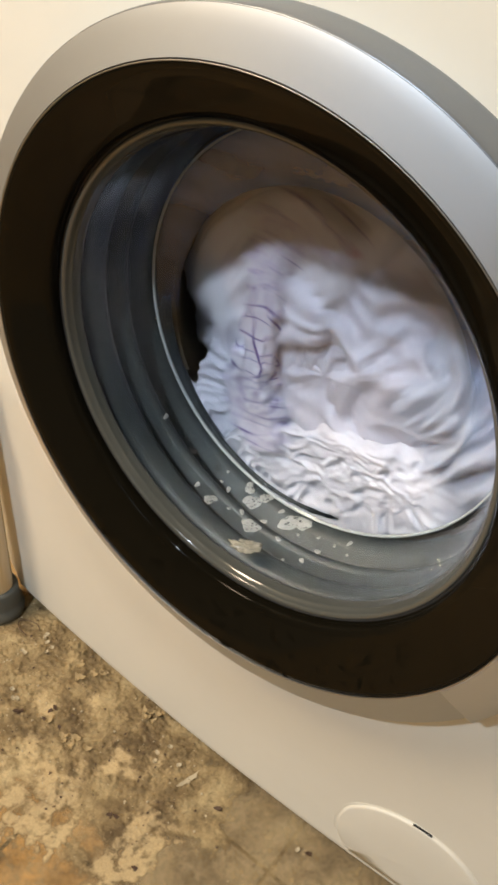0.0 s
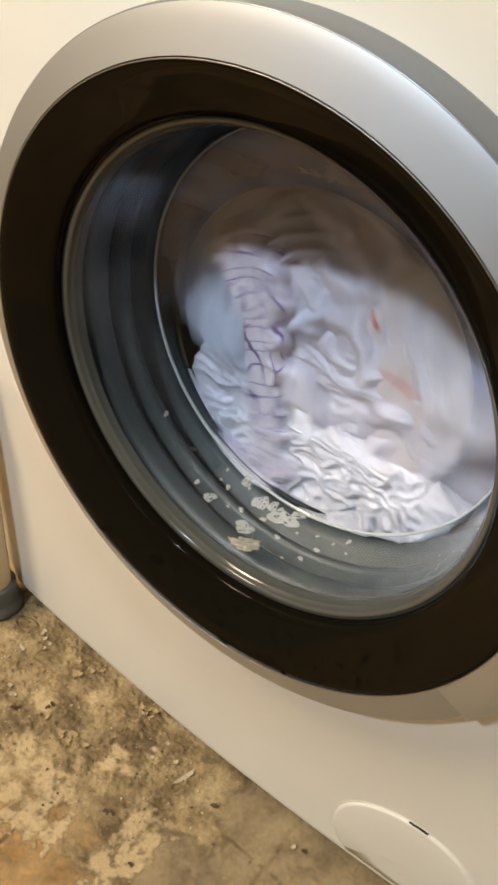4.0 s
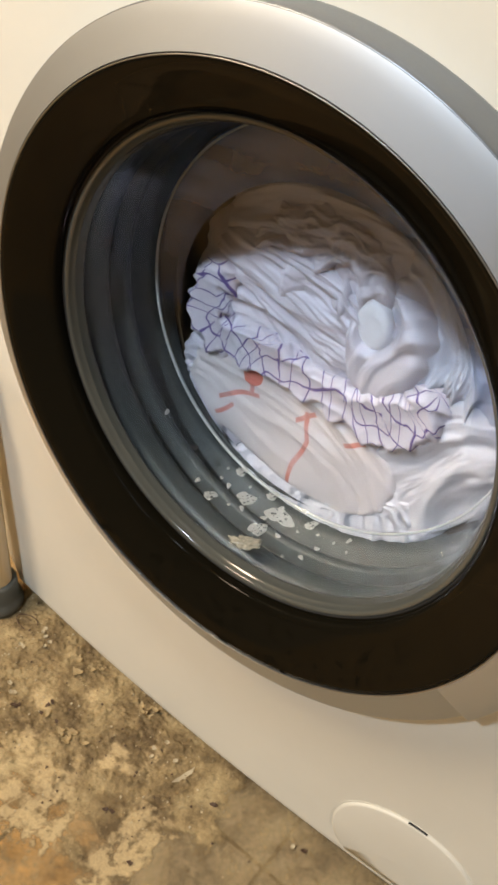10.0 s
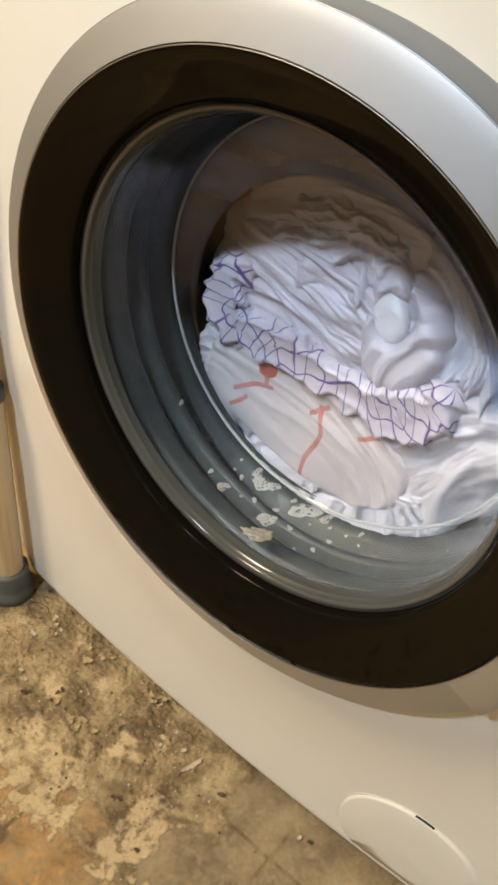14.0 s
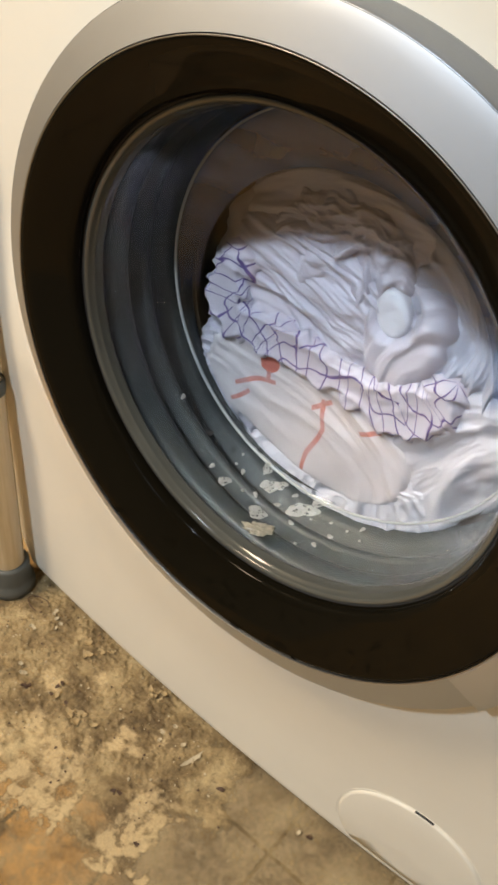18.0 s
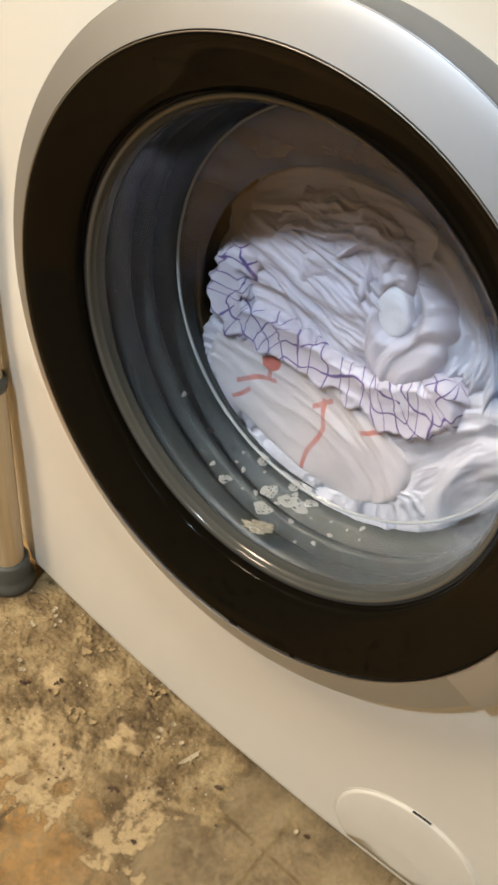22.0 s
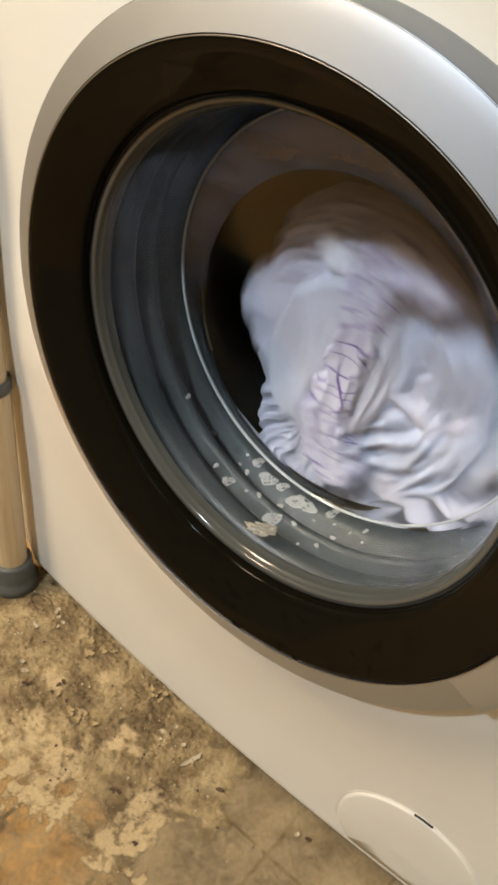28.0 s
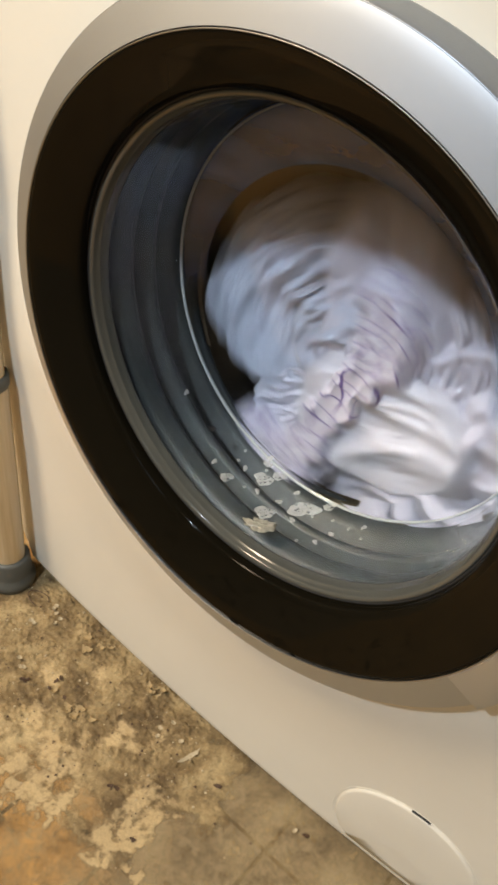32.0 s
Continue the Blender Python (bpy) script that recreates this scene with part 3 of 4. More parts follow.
def machine():
    m = thing("washing_machine", "white front-loading washing machine with a silver and black door", "washing machine")
    panel = part("front_panel", front_panel(), m, "bowed white enamelled front panel")
    groove, cover, slot = flap_meshes()
    c = part("service_cover", cover, m)
    part("cover_groove", groove, c)
    part("cover_slot", slot, c, "black finger slot")
    part("left_side", box("left_side", (-0.3005, 0.0160, 0.014), (-0.2975, 0.60, 0.835), M_SIDE), m)
    part("right_side", box("right_side", (0.2975, 0.0160, 0.014), (0.3005, 0.60, 0.835), M_SIDE), m)
    part("back", box("back", (-0.2974, 0.597, 0.014), (0.2974, 0.600, 0.835), M_SIDE), m)
    part("top", box("top", (-0.3015, -0.0245, 0.836), (0.3015, 0.602, 0.852), M_SIDE, 0.004), m)
    part("base", box("base", (-0.286, 0.03, 0.016), (0.286, 0.595, 0.03), M_SLOT), m)
    part("control_panel", box("control_panel", (-0.3015, -0.0245, 0.737), (0.3015, 0.022, 0.834), M_WHITE, 0.004), m)
    for x in (-0.26, 0.26):
        for y in (0.08, 0.55):
            part("foot", lathe("foot", [(0.001, 0), (0.018, 0), (0.018, 0.01), (0.01, 0.012), (0.01, 0.02)], M_PLASTIC, 20), m, at=(x, y, 0)).rotation_euler = (radians(90), 0, 0)
    # the door: satin ring, black trim, chrome lip, handle, glass bowl
    ring = [(0.2040, -0.0372), (0.2054, -0.0378), (0.2056, -0.0382), (0.2042, -0.0388), (0.1990, -0.0407), (0.1930, -0.0427), (0.1870, -0.0448), (0.1846, -0.0456), (0.1846, -0.040), (0.198, -0.030)]
    side = [(0.2064, 0.006), (0.2064, -0.0180), (0.2064, -0.0220), (0.2065, -0.0262), (0.2066, -0.0300), (0.2066, -0.0330), (0.2065, -0.0352), (0.2062, -0.0372), (0.2058, -0.0379), (0.2040, -0.0374), (0.198, -0.029), (0.198, 0.006)]
    rim = lathe("door", ring, M_SATIN, 192, True, (0, ZC))
    for v in rim.vertices:     # the outer edge is a little off the glass's centre
        v.co.x += 0.0033 * max(0.0, min(1.0, (math.hypot(v.co.x, v.co.z - ZC) - 0.1850) / 0.02))
    door = part("door", sharp(rim, 50), m, "round door with a satin silver rim")
    part("door_side", lathe("door_side", side, M_DOORSIDE, 192, True, (0.0033, ZC)), door, "dark grey outer edge of the door")
    part("chrome_lip", lathe("chrome_lip", [(0.1847, -0.0445), (0.1846, -0.0456), (0.1843, -0.0458), (0.1840, -0.0455), (0.1839, -0.0445)], M_LIP, 192, True, (0, ZC - 0.0008)), door, "thin dull chrome edge")
    zg = ZC + 0.006
    trim = [(0.1838, -0.0453), (0.1815, -0.0449), (0.1740, -0.0415), (0.1640, -0.0368), (0.1560, -0.0330), (0.1524, -0.0310), (0.1511, -0.0295), (0.1506, -0.0260), (0.1506, -0.018), (0.183, -0.030)]
    funnel = lathe("black_trim", trim, M_BLACK, 192, True, (0, ZC))
    for v in funnel.vertices:  # its inner edge follows the glass, whose centre is higher
        v.co.z += 0.006 * max(0.0, min(1.0, (0.1830 - math.hypot(v.co.x, v.co.z - ZC)) / 0.03))
    part("black_trim", funnel, door, "glossy black inner trim ring with water marks")
    seal = [(0.1508, -0.0240), (0.1500, -0.0236), (0.1495, -0.0215), (0.1493, -0.0170), (0.1520, -0.0170)]
    part("glass_seal", lathe("glass_seal", seal, M_DARKRUBBER, 160, True, (0, zg)), door, "black rubber seal round the glass")
    # (radius, y, drop of the centre): the blunt end sits lower than the rim
    outer = [(0.1494, -0.0180, 0), (0.1493, -0.0218, 0), (0.1485, -0.0232, 0), (0.1474, -0.0226, 0), (0.1466, -0.0202, 0), (0.1459, -0.0206, 0), (0.1450, -0.0190, 0), (0.1443, -0.0120, 0), (0.1424, 0.000, 0), (0.1398, 0.018, 0), (0.1364, 0.034, 0), (0.1345, 0.0425, 0.000), (0.1325, 0.0448, 0.001), (0.1280, 0.0462, 0.004), (0.1200, 0.0490, 0.012), (0.1155, 0.0520, 0.018), (0.1125, 0.0548, 0.0205), (0.1090, 0.0556, 0.021), (0.08, 0.0562, 0.021), (0.04, 0.0572, 0.021), (0.0, 0.0575, 0.021)]
    inner = [(0.0, 0.0618, 0.021), (0.04, 0.0615, 0.021), (0.08, 0.0605, 0.021), (0.1120, 0.0590, 0.0205), (0.1180, 0.0570, 0.017), (0.1240, 0.0540, 0.011), (0.1310, 0.0510, 0.004), (0.1365, 0.0460, 0.001), (0.1400, 0.036, 0), (0.1432, 0.018, 0), (0.1460, 0.000, 0), (0.1480, -0.0150, 0)]
    part("glass_bowl", bowl(outer, inner, zg), door, "thick clear greenish glass bowl, wet inside").visible_shadow = False
    rim_prof = [(0.1496, -0.0200), (0.1496, -0.0236), (0.1488, -0.0243), (0.1474, -0.0242), (0.1464, -0.0234), (0.1459, -0.0226), (0.1456, -0.0206), (0.1447, -0.0196), (0.1441, -0.0182), (0.1442, -0.0160), (0.1436, -0.0148), (0.1433, -0.0130), (0.1437, -0.0118), (0.1470, -0.0180), (0.1480, -0.0205)]
    part("glass_rim", lathe("glass_rim", rim_prof, M_RIM, 160, True, (0, zg)), door, "greenish grey polished rim of the glass").visible_shadow = False
    tor = [(0.1352 + 0.0012 * math.cos(k * math.pi / 5), 0.0462 + 0.0012 * math.sin(k * math.pi / 5)) for k in range(10)]
    part("bowl_edge", lathe("bowl_edge", tor, M_EDGE, 160, True, (0, zg)), door, "ground edge of the glass bowl").visible_shadow = False
    # the shoulder between the wall and the lower-set end, its purple-grey shade painted in
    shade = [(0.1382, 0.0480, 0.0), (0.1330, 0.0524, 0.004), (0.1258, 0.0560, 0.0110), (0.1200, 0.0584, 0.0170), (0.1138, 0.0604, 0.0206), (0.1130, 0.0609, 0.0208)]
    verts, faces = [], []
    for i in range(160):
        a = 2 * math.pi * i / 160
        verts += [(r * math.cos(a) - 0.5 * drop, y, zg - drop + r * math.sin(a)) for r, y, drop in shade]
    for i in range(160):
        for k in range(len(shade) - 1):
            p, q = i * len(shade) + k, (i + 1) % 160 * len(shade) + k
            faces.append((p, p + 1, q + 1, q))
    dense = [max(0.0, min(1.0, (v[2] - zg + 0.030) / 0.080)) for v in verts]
    part("bowl_shoulder", with_density(mesh_from("bowl_shoulder", verts, faces, M_SHOULDER_SHADE), dense), door, "shoulder of the glass bowl with painted purple-grey shade").visible_shadow = False
    handle(door)
    # the rubber bellows between the front and the drum
    bellows = [(0.1905, 0.001), (0.186, 0.0005), (0.176, 0.000), (0.160, -0.002), (0.1535, 0.000), (0.1515, 0.005), (0.1515, 0.014), (0.1535, 0.0185), (0.1620, 0.021), (0.1640, 0.024), (0.1620, 0.027), (0.1530, 0.029), (0.1505, 0.032), (0.1510, 0.0365), (0.1560, 0.039), (0.1680, 0.041), (0.1700, 0.047), (0.1680, 0.053), (0.1580, 0.057), (0.1555, 0.062), (0.1555, 0.070), (0.1570, 0.078), (0.162, 0.082), (0.170, 0.084), (0.20, 0.086), (0.20, 0.004)]
    part("door_gasket", lathe("door_gasket", bellows, M_RUBBER, 160, True, (0, ZC)), m, "grey folded rubber door gasket")
    return m


def with_density(me, dense):
    """Gives a film its density, point by point."""
    me.attributes.new("dense", "FLOAT", "POINT").data.foreach_set("value", dense)
    return me


def bowl(outer, inner, zg):
    prof = outer[:-1] + inner[1:]
    k, segs = len(outer) - 1, 160
    verts, faces = [], []
    n = len(prof)
    for i in range(segs):
        a = 2 * math.pi * i / segs
        for r, y, drop in prof:
            verts.append((r * math.cos(a) - 0.5 * drop, y, zg - drop + r * math.sin(a)))
    tip0, tip1 = len(verts), len(verts) + 1
    verts += [(-0.5 * outer[-1][2], outer[-1][1], zg - outer[-1][2]), (-0.5 * inner[0][2], inner[0][1], zg - inner[0][2])]
    for i in range(segs):
        j = (i + 1) % segs
        for p in range(n):
            if p == k - 1:
                faces += [(i * n + p, j * n + p, tip0), (j * n + p + 1, i * n + p + 1, tip1)]
            else:
                q = (p + 1) % n
                faces.append((i * n + p, j * n + p, j * n + q, i * n + q))
    me = mesh_from("glass_bowl", verts, faces, M_GLASS)
    return sharp(me, 60)


def handle(door):
    """The grip plate on the door's rim, a little proud and wider than the rim."""
    prof = [(0.1850, -0.0440), (0.1852, -0.0459), (0.1960, -0.0446), (0.2060, -0.0433), (0.2092, -0.0424), (0.2098, -0.0400), (0.2094, -0.0300), (0.2060, -0.0280)]
    me = sharp(lathe("handle", prof, M_SATIN, 40, True, (0.0004, ZC), (-30.6, 32)), 30)
    part("handle", me, door, "satin silver grip plate")


def drum(m):
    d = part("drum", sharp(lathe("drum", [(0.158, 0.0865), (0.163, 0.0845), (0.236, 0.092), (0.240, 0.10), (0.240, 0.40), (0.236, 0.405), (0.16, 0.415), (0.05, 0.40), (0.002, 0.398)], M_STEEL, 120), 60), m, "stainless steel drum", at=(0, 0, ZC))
    lift = [(-0.030, 0.238), (-0.024, 0.215), (-0.010, 0.190), (0.0, 0.186), (0.010, 0.190), (0.024, 0.215), (0.030, 0.238)]
    for k in range(3):
        verts, faces = [], []
        for y in (0.105, 0.12, 0.38, 0.395):
            s = 1.0 if 0.11 < y < 0.39 else 0.7
            verts += [(x * s, y, -(0.238 - (0.238 - r) * s)) for x, r in lift]
        for i in range(3):
            for q in range(6):
                a = i * 7 + q
                faces.append((a, a + 1, a + 8, a + 7))
        faces += [tuple(range(7)), tuple(reversed(range(21, 28)))]
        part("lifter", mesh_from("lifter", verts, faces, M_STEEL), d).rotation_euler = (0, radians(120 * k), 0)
    verts, faces = [], []
    for ring in range(1, 9):
        r = 0.03 + ring * 0.022
        for i in range(int(r * 2 * math.pi / 0.026)):
            a = i * 2 * math.pi / int(r * 2 * math.pi / 0.026)
            base = len(verts)
            yb = 0.3955 + 0.012 * min(1.0, r / 0.2)
            verts += [(r * math.cos(a) + 0.0028 * math.cos(b), yb, r * math.sin(a) + 0.0028 * math.sin(b)) for b in [j * math.pi / 4 for j in range(8)]]
            faces.append(tuple(range(base, base + 8)))
    tagged(part("perforations", mesh_from("perforations", verts, faces, M_SLOT, False), d), kind="stuff")
    return d


# ---- laundry ----
def swirl(x, y, seed):
    """Smooth noise, about -0.7 to 0.7, at the points x, y."""
    xi, yi = np.floor(x), np.floor(y)
    fx, fy = x - xi, y - yi
    def corner(i, j):
        h = np.sin((xi + i) * 127.1 + (yi + j) * 311.7 + seed * 74.7) * 43758.5453
        a = 2 * np.pi * (h - np.floor(h))
        return np.cos(a) * (fx - i) + np.sin(a) * (fy - j)
    sx, sy = fx * fx * fx * (fx * (fx * 6 - 15) + 10), fy * fy * fy * (fy * (fy * 6 - 15) + 10)
    top, low = corner(0, 0) * (1 - sx) + corner(1, 0) * sx, corner(0, 1) * (1 - sx) + corner(1, 1) * sx
    return top * (1 - sy) + low * sy


def folds(P, seed, scale, octaves=3, drape=None, stretch=4.5):
    """Wrinkled cloth, 0 in the hollows to 1 on the ridges, at the points P. drape: degrees along which the folds run."""
    c, s = math.cos(radians(drape or 0)), math.sin(radians(drape or 0))
    u, v = P[:, 0] * c + P[:, 2] * s + 0.4 * P[:, 1], -P[:, 0] * s + P[:, 2] * c + 0.7 * P[:, 1]
    width = 2.2 / scale
    length = width * (stretch if drape is not None else 1.5)
    v = v + 0.55 * width * swirl(u / length * 1.4, v / width * 0.45, seed + 50)
    u = u + 0.45 * length * swirl(u / length * 0.8, v / width * 0.6, seed + 90)
    h, amp, total = np.zeros(len(P)), 1.0, 0.0
    for o in range(octaves):
        n = swirl(u / length * 1.7 ** o, v / width * 1.8 ** o, seed + 3 * o)
        h += amp * (1 - 2.3 * np.sqrt(n * n + 0.004))
        total += amp
        amp *= 0.48
    return np.clip(0.42 + 0.62 * h / total, 0, 1)


def with_sheet(me, uv):
    at = me.attributes.new("sheet", "FLOAT_VECTOR", "POINT")
    at.data.foreach_set("vector", np.c_[uv, np.zeros(len(uv))].astype(np.float32).ravel())
    return me


def grid_faces(nu, nv):
    faces = []
    for i in range(nv - 1):
        for j in range(nu):
            a, b = i * nu + j, i * nu + (j + 1) % nu
            faces.append((a, b, b + nu, a + nu))
    return faces


def wad(name, material, radii, seed, front, depth=0.014, scale=70.0, tilt=0.0, nu=240, nv=150, drape=None, pocket=None):
    """A crumpled garment: a lump with wrinkles, pressed against y = front by the glass."""
    v = np.linspace(0.002, np.pi - 0.002, nv)
    u = np.linspace(0, 2 * np.pi, nu, endpoint=False)
    V, U = np.meshgrid(v, u, indexing="ij")
    N = np.stack([np.sin(V) * np.cos(U), -np.cos(V), np.sin(V) * np.sin(U)], -1).reshape(-1, 3)
    N = np.sign(N) * np.abs(N) ** 0.9
    P = N * np.array(radii)
    P = P * (0.86 + 0.26 * folds(P, seed, scale * 0.35, 2))[:, None]
    fine = folds(P, seed + 7, scale, 5, drape)
    P = P + N / np.linalg.norm(N, axis=1)[:, None] * ((fine - 0.62) * depth)[:, None]
    press = front + depth * 1.5 * (1 - fine)
    gap = P[:, 1] - press
    P[:, 1] = press + 0.5 * (gap + np.sqrt(gap * gap + 0.004 ** 2))
    if pocket:      # a hollow in the front: (x, z, radius, depth)
        far = ((P[:, 0] - pocket[0]) ** 2 + ((P[:, 2] - pocket[1]) * 0.8) ** 2) / pocket[2] ** 2
        P[:, 1] += np.where(P[:, 1] < 0, pocket[3] * np.exp(-far ** 3), 0)
    wave = 0.002 * np.stack([np.sin(P @ np.array([60., 30, 90]) + seed), np.sin(P @ np.array([80., -40, 50]))], 1)
    sheet = P[:, [0, 2]] + wave + (fine[:, None] - 0.6) * 0.003
    a = radians(tilt)
    x, z = P[:, 0] * math.cos(a) - P[:, 2] * math.sin(a), P[:, 0] * math.sin(a) + P[:, 2] * math.cos(a)
    P = np.stack([x, P[:, 1], z], 1)
    return with_sheet(mesh_from(name, P.tolist(), grid_faces(nu, nv), material), sheet)


def roll(name, material, points, radius, seed, front, depth=0.009, scale=90.0, nu=64, steps=170):
    """A twisted roll of cloth along a curve."""
    pts = np.array(points, float)
    k = np.linspace(0, 1, len(pts))
    t = np.linspace(0, 1, steps)
    C = np.stack([np.interp(t, k, pts[:, c]) for c in range(3)], 1)
    R = np.interp(t, k, radius)
    for _ in range(14):
        C[1:-1] = (C[:-2] + C[1:-1] * 2 + C[2:]) / 4
    T = np.gradient(C, axis=0)
    T /= np.linalg.norm(T, axis=1)[:, None]
    side = np.cross(T, [0, 1, 0])
    side /= np.linalg.norm(side, axis=1)[:, None]
    up = np.cross(side, T)
    end = np.sqrt(np.clip(1 - np.abs(2 * t - 1) ** 10, 0.0, 1))
    a = np.linspace(0, 2 * np.pi, nu, endpoint=False)
    P = C[:, None] + (R * end)[:, None, None] * (np.cos(a)[None, :, None] * side[:, None] + np.sin(a)[None, :, None] * up[:, None])
    N = (P - C[:, None]).reshape(-1, 3)
    N /= np.linalg.norm(N, axis=1)[:, None] + 1e-9
    P = P.reshape(-1, 3)
    h = folds(P, seed, scale, 5)
    P = P + N * ((h - 0.6) * depth * 1.6)[:, None]
    over = P[:, 1] - front
    k = np.clip(-over / 0.006, 0, 1)
    P[:, 1] = np.where(over < 0, (front + depth * (1.02 - h)) * k + front * (1 - k), P[:, 1])
    length = np.r_[0, np.cumsum(np.linalg.norm(np.diff(C, axis=0), axis=1))]
    A, L = np.meshgrid(a, length)
    across, run = (A * np.maximum(R * end, 0.012)[:, None]).ravel(), L.ravel()
    bend = 0.011 * swirl(run * 55, across * 40, seed) + 0.006 * h
    slip = 0.011 * swirl(run * 50 + 9, across * 45, seed + 4)
    sheet = np.stack([run * 1.10 + across * 0.45 + bend, across * 0.95 - run * 0.45 + slip], 1)
    return with_sheet(mesh_from(name, P.tolist(), grid_faces(nu, steps), material), sheet)


FRONT = 0.0645
GARMENTS = []


def garment(name, me, centre, label, pace, group="laundry in the drum"):
    ob = new(name, me)
    ob.location = centre
    tagged(ob, label, "laundry", group)
    GARMENTS.append((ob, Vector(centre), pace))
    return ob


def laundry():
    f = FRONT
    garment("pillowcase", wad("pillowcase", M_CREAM, (0.100, 0.072, 0.047), 11, f - 0.0005 - 0.115, 0.0070, 60, -8, drape=-22), (-0.022, 0.115, 0.336), "wet cream cotton pillowcase with red lines and a red dot", 1.00)
    radius = [0.013, 0.014, 0.018, 0.019, 0.015, 0.011, 0.011, 0.017, 0.020, 0.017, 0.011]
    way = [(-0.094, 0.058), (-0.100, 0.036), (-0.103, 0.014), (-0.088, -0.002), (-0.066, 0.004), (-0.037, 0.005), (-0.007, -0.001), (0.025, -0.005), (0.050, 0.000), (0.068, 0.018), (0.074, 0.036)]
    pts = [(x, 0.9 * r - 0.0195, z) for (x, z), r in zip(way, radius)]
    garment("checked_tea_towel", roll("checked_tea_towel", M_CHECK, pts, radius, 5, f - 0.003 - 0.082, 0.014, 130), (0, 0.082, 0.386), "wet white tea towel with thin purple checks, twisted", 0.93)
    garment("shirt", wad("shirt", M_COTTON, (0.086, 0.055, 0.046), 23, f + 0.001 - 0.112, 0.019, 115, -10, drape=-12), (-0.024, 0.112, 0.420), "crumpled wet white cotton shirt", 1.07)
    garment("blouse", wad("blouse", M_COTTON, (0.056, 0.050, 0.034), 36, f + 0.001 - 0.112, 0.024, 95, 8), (-0.026, 0.112, 0.466), "wet white cotton blouse crumpled into a knot", 1.05)
    garment("t_shirt", wad("t_shirt", M_COTTON, (0.098, 0.060, 0.062), 29, f + 0.009 - 0.135, 0.015, 70, 10, drape=4), (-0.024, 0.135, 0.466), "wet white t-shirt lying over the top of the load", 0.95)
    garment("vest", wad("vest", M_BLUEWHITE, (0.060, 0.055, 0.068), 31, f + 0.003 - 0.112, 0.022, 150, 0, drape=-76), (0.082, 0.112, 0.448), "wet bluish white cotton vest hanging in folds", 1.02)
    garment("towel", wad("towel", M_TERRY, (0.072, 0.070, 0.052), 43, f + 0.001 - 0.120, 0.014, 75, 42, drape=12), (0.082, 0.120, 0.358), "crumpled wet white towel", 0.97)
    garment("lace_cloth", wad("lace_cloth", M_TERRY, (0.104, 0.062, 0.043), 53, f + 0.0015 - 0.115, 0.007, 150, 16), (0.008, 0.115, 0.298), "wet white lace cloth bunched at the bottom", 1.04)
    garment("napkin", wad("napkin", M_COTTON, (0.050, 0.065, 0.050), 83, f + 0.004 - 0.120, 0.014, 90, 0), (-0.088, 0.120, 0.345), "wet white napkin squeezed against the drum's edge", 1.03)
    garment("bed_sheet", wad("bed_sheet", M_COTTON, (0.165, 0.105, 0.150), 61, -0.2, 0.030, 55, 0), (0.0, 0.200, 0.385), "large wet white bed sheet, crumpled", 0.90)
    garment("sock", wad("sock", M_COTTON, (0.027, 0.028, 0.036), 71, -0.025, 0.009, 110, -10, 140, 110, 70, pocket=(-0.010, 0.016, 0.0150, 0.014)), (0.033, 0.0860, 0.431), "white cotton sock with its cuff turned open", 1.07)
    toe = wad("cotton_ball", M_PUFF, (0.0108, 0.010, 0.0152), 77, -0.008, 0.0016, 120, 13, 80, 60)
    garment("cotton_ball", toe, (0.0215, 0.0755, 0.4455), "small smooth white rolled cotton cloth", 1.07)


# ---- things beside the machine ----
def pole():
    m, nt, b = nodes_of("pale_wood_look")
    c = coords(nt)
    mp = nt.nodes.new("ShaderNodeMapping")
    mp.inputs["Scale"].default_value = (60, 60, 3)
    link(nt, c, mp.inputs[0])
    g = noise_node(nt, 4, 5, 0.6, mp.outputs[0], 0.4)
    link(nt, ramp(nt, g.outputs["Fac"], [(0.3, (0.52, 0.39, 0.22)), (0.7, (0.66, 0.53, 0.34))]).outputs[0], b.inputs["Base Color"])
    b.inputs["Roughness"].default_value = 0.35
    b.inputs["Coat Weight"].default_value = 1.0
    b.inputs["Coat Roughness"].default_value = 0.12
    p = thing("clothes_rack_leg", "pale wood-coloured round leg with a grey plastic foot", "leg", at=(-0.2905, -0.0160, 0))
    def up(me):
        for v in me.vertices:
            v.co = (v.co.x, -v.co.z, v.co.y)
        return me
    part("lower_tube", up(lathe("lower_tube", [(0.0165, 0.030), (0.0165, 0.262)], m, 40)), p)
    part("upper_tube", up(lathe("upper_tube", [(0.0145, 0.262), (0.0145, 1.1), (0.001, 1.102)], m, 40)), p)
    part("collar", up(lathe("collar", [(0.0165, 0.255), (0.0178, 0.256), (0.0178, 0.266), (0.0150, 0.268)], M_PLASTIC, 40)), p, "grey plastic collar")
    part("rubber_foot", up(lathe("rubber_foot", [(0.001, 0.0), (0.022, 0.0), (0.0248, 0.002), (0.0255, 0.006), (0.0248, 0.011), (0.0225, 0.014), (0.0215, 0.018), (0.0212, 0.036), (0.0195, 0.039), (0.0165, 0.039)], M_PLASTIC, 48)), p, "grey rubber foot")


# ---- foam on the glass ----
def foam_material():
    """Thin wet soap film, half clear."""
    m, nt, b = nodes_of("soap_foam")
    n = noise_node(nt, 700, 3, 0.6, coords(nt))
    link(nt, ramp(nt, n.outputs["Fac"], [(0.3, (0.62, 0.64, 0.62)), (0.7, (0.80, 0.82, 0.80))]).outputs[0], b.inputs["Base Color"])
    b.inputs["Alpha"].default_value = 0.36
    b.inputs["Roughness"].default_value = 0.3
    return m


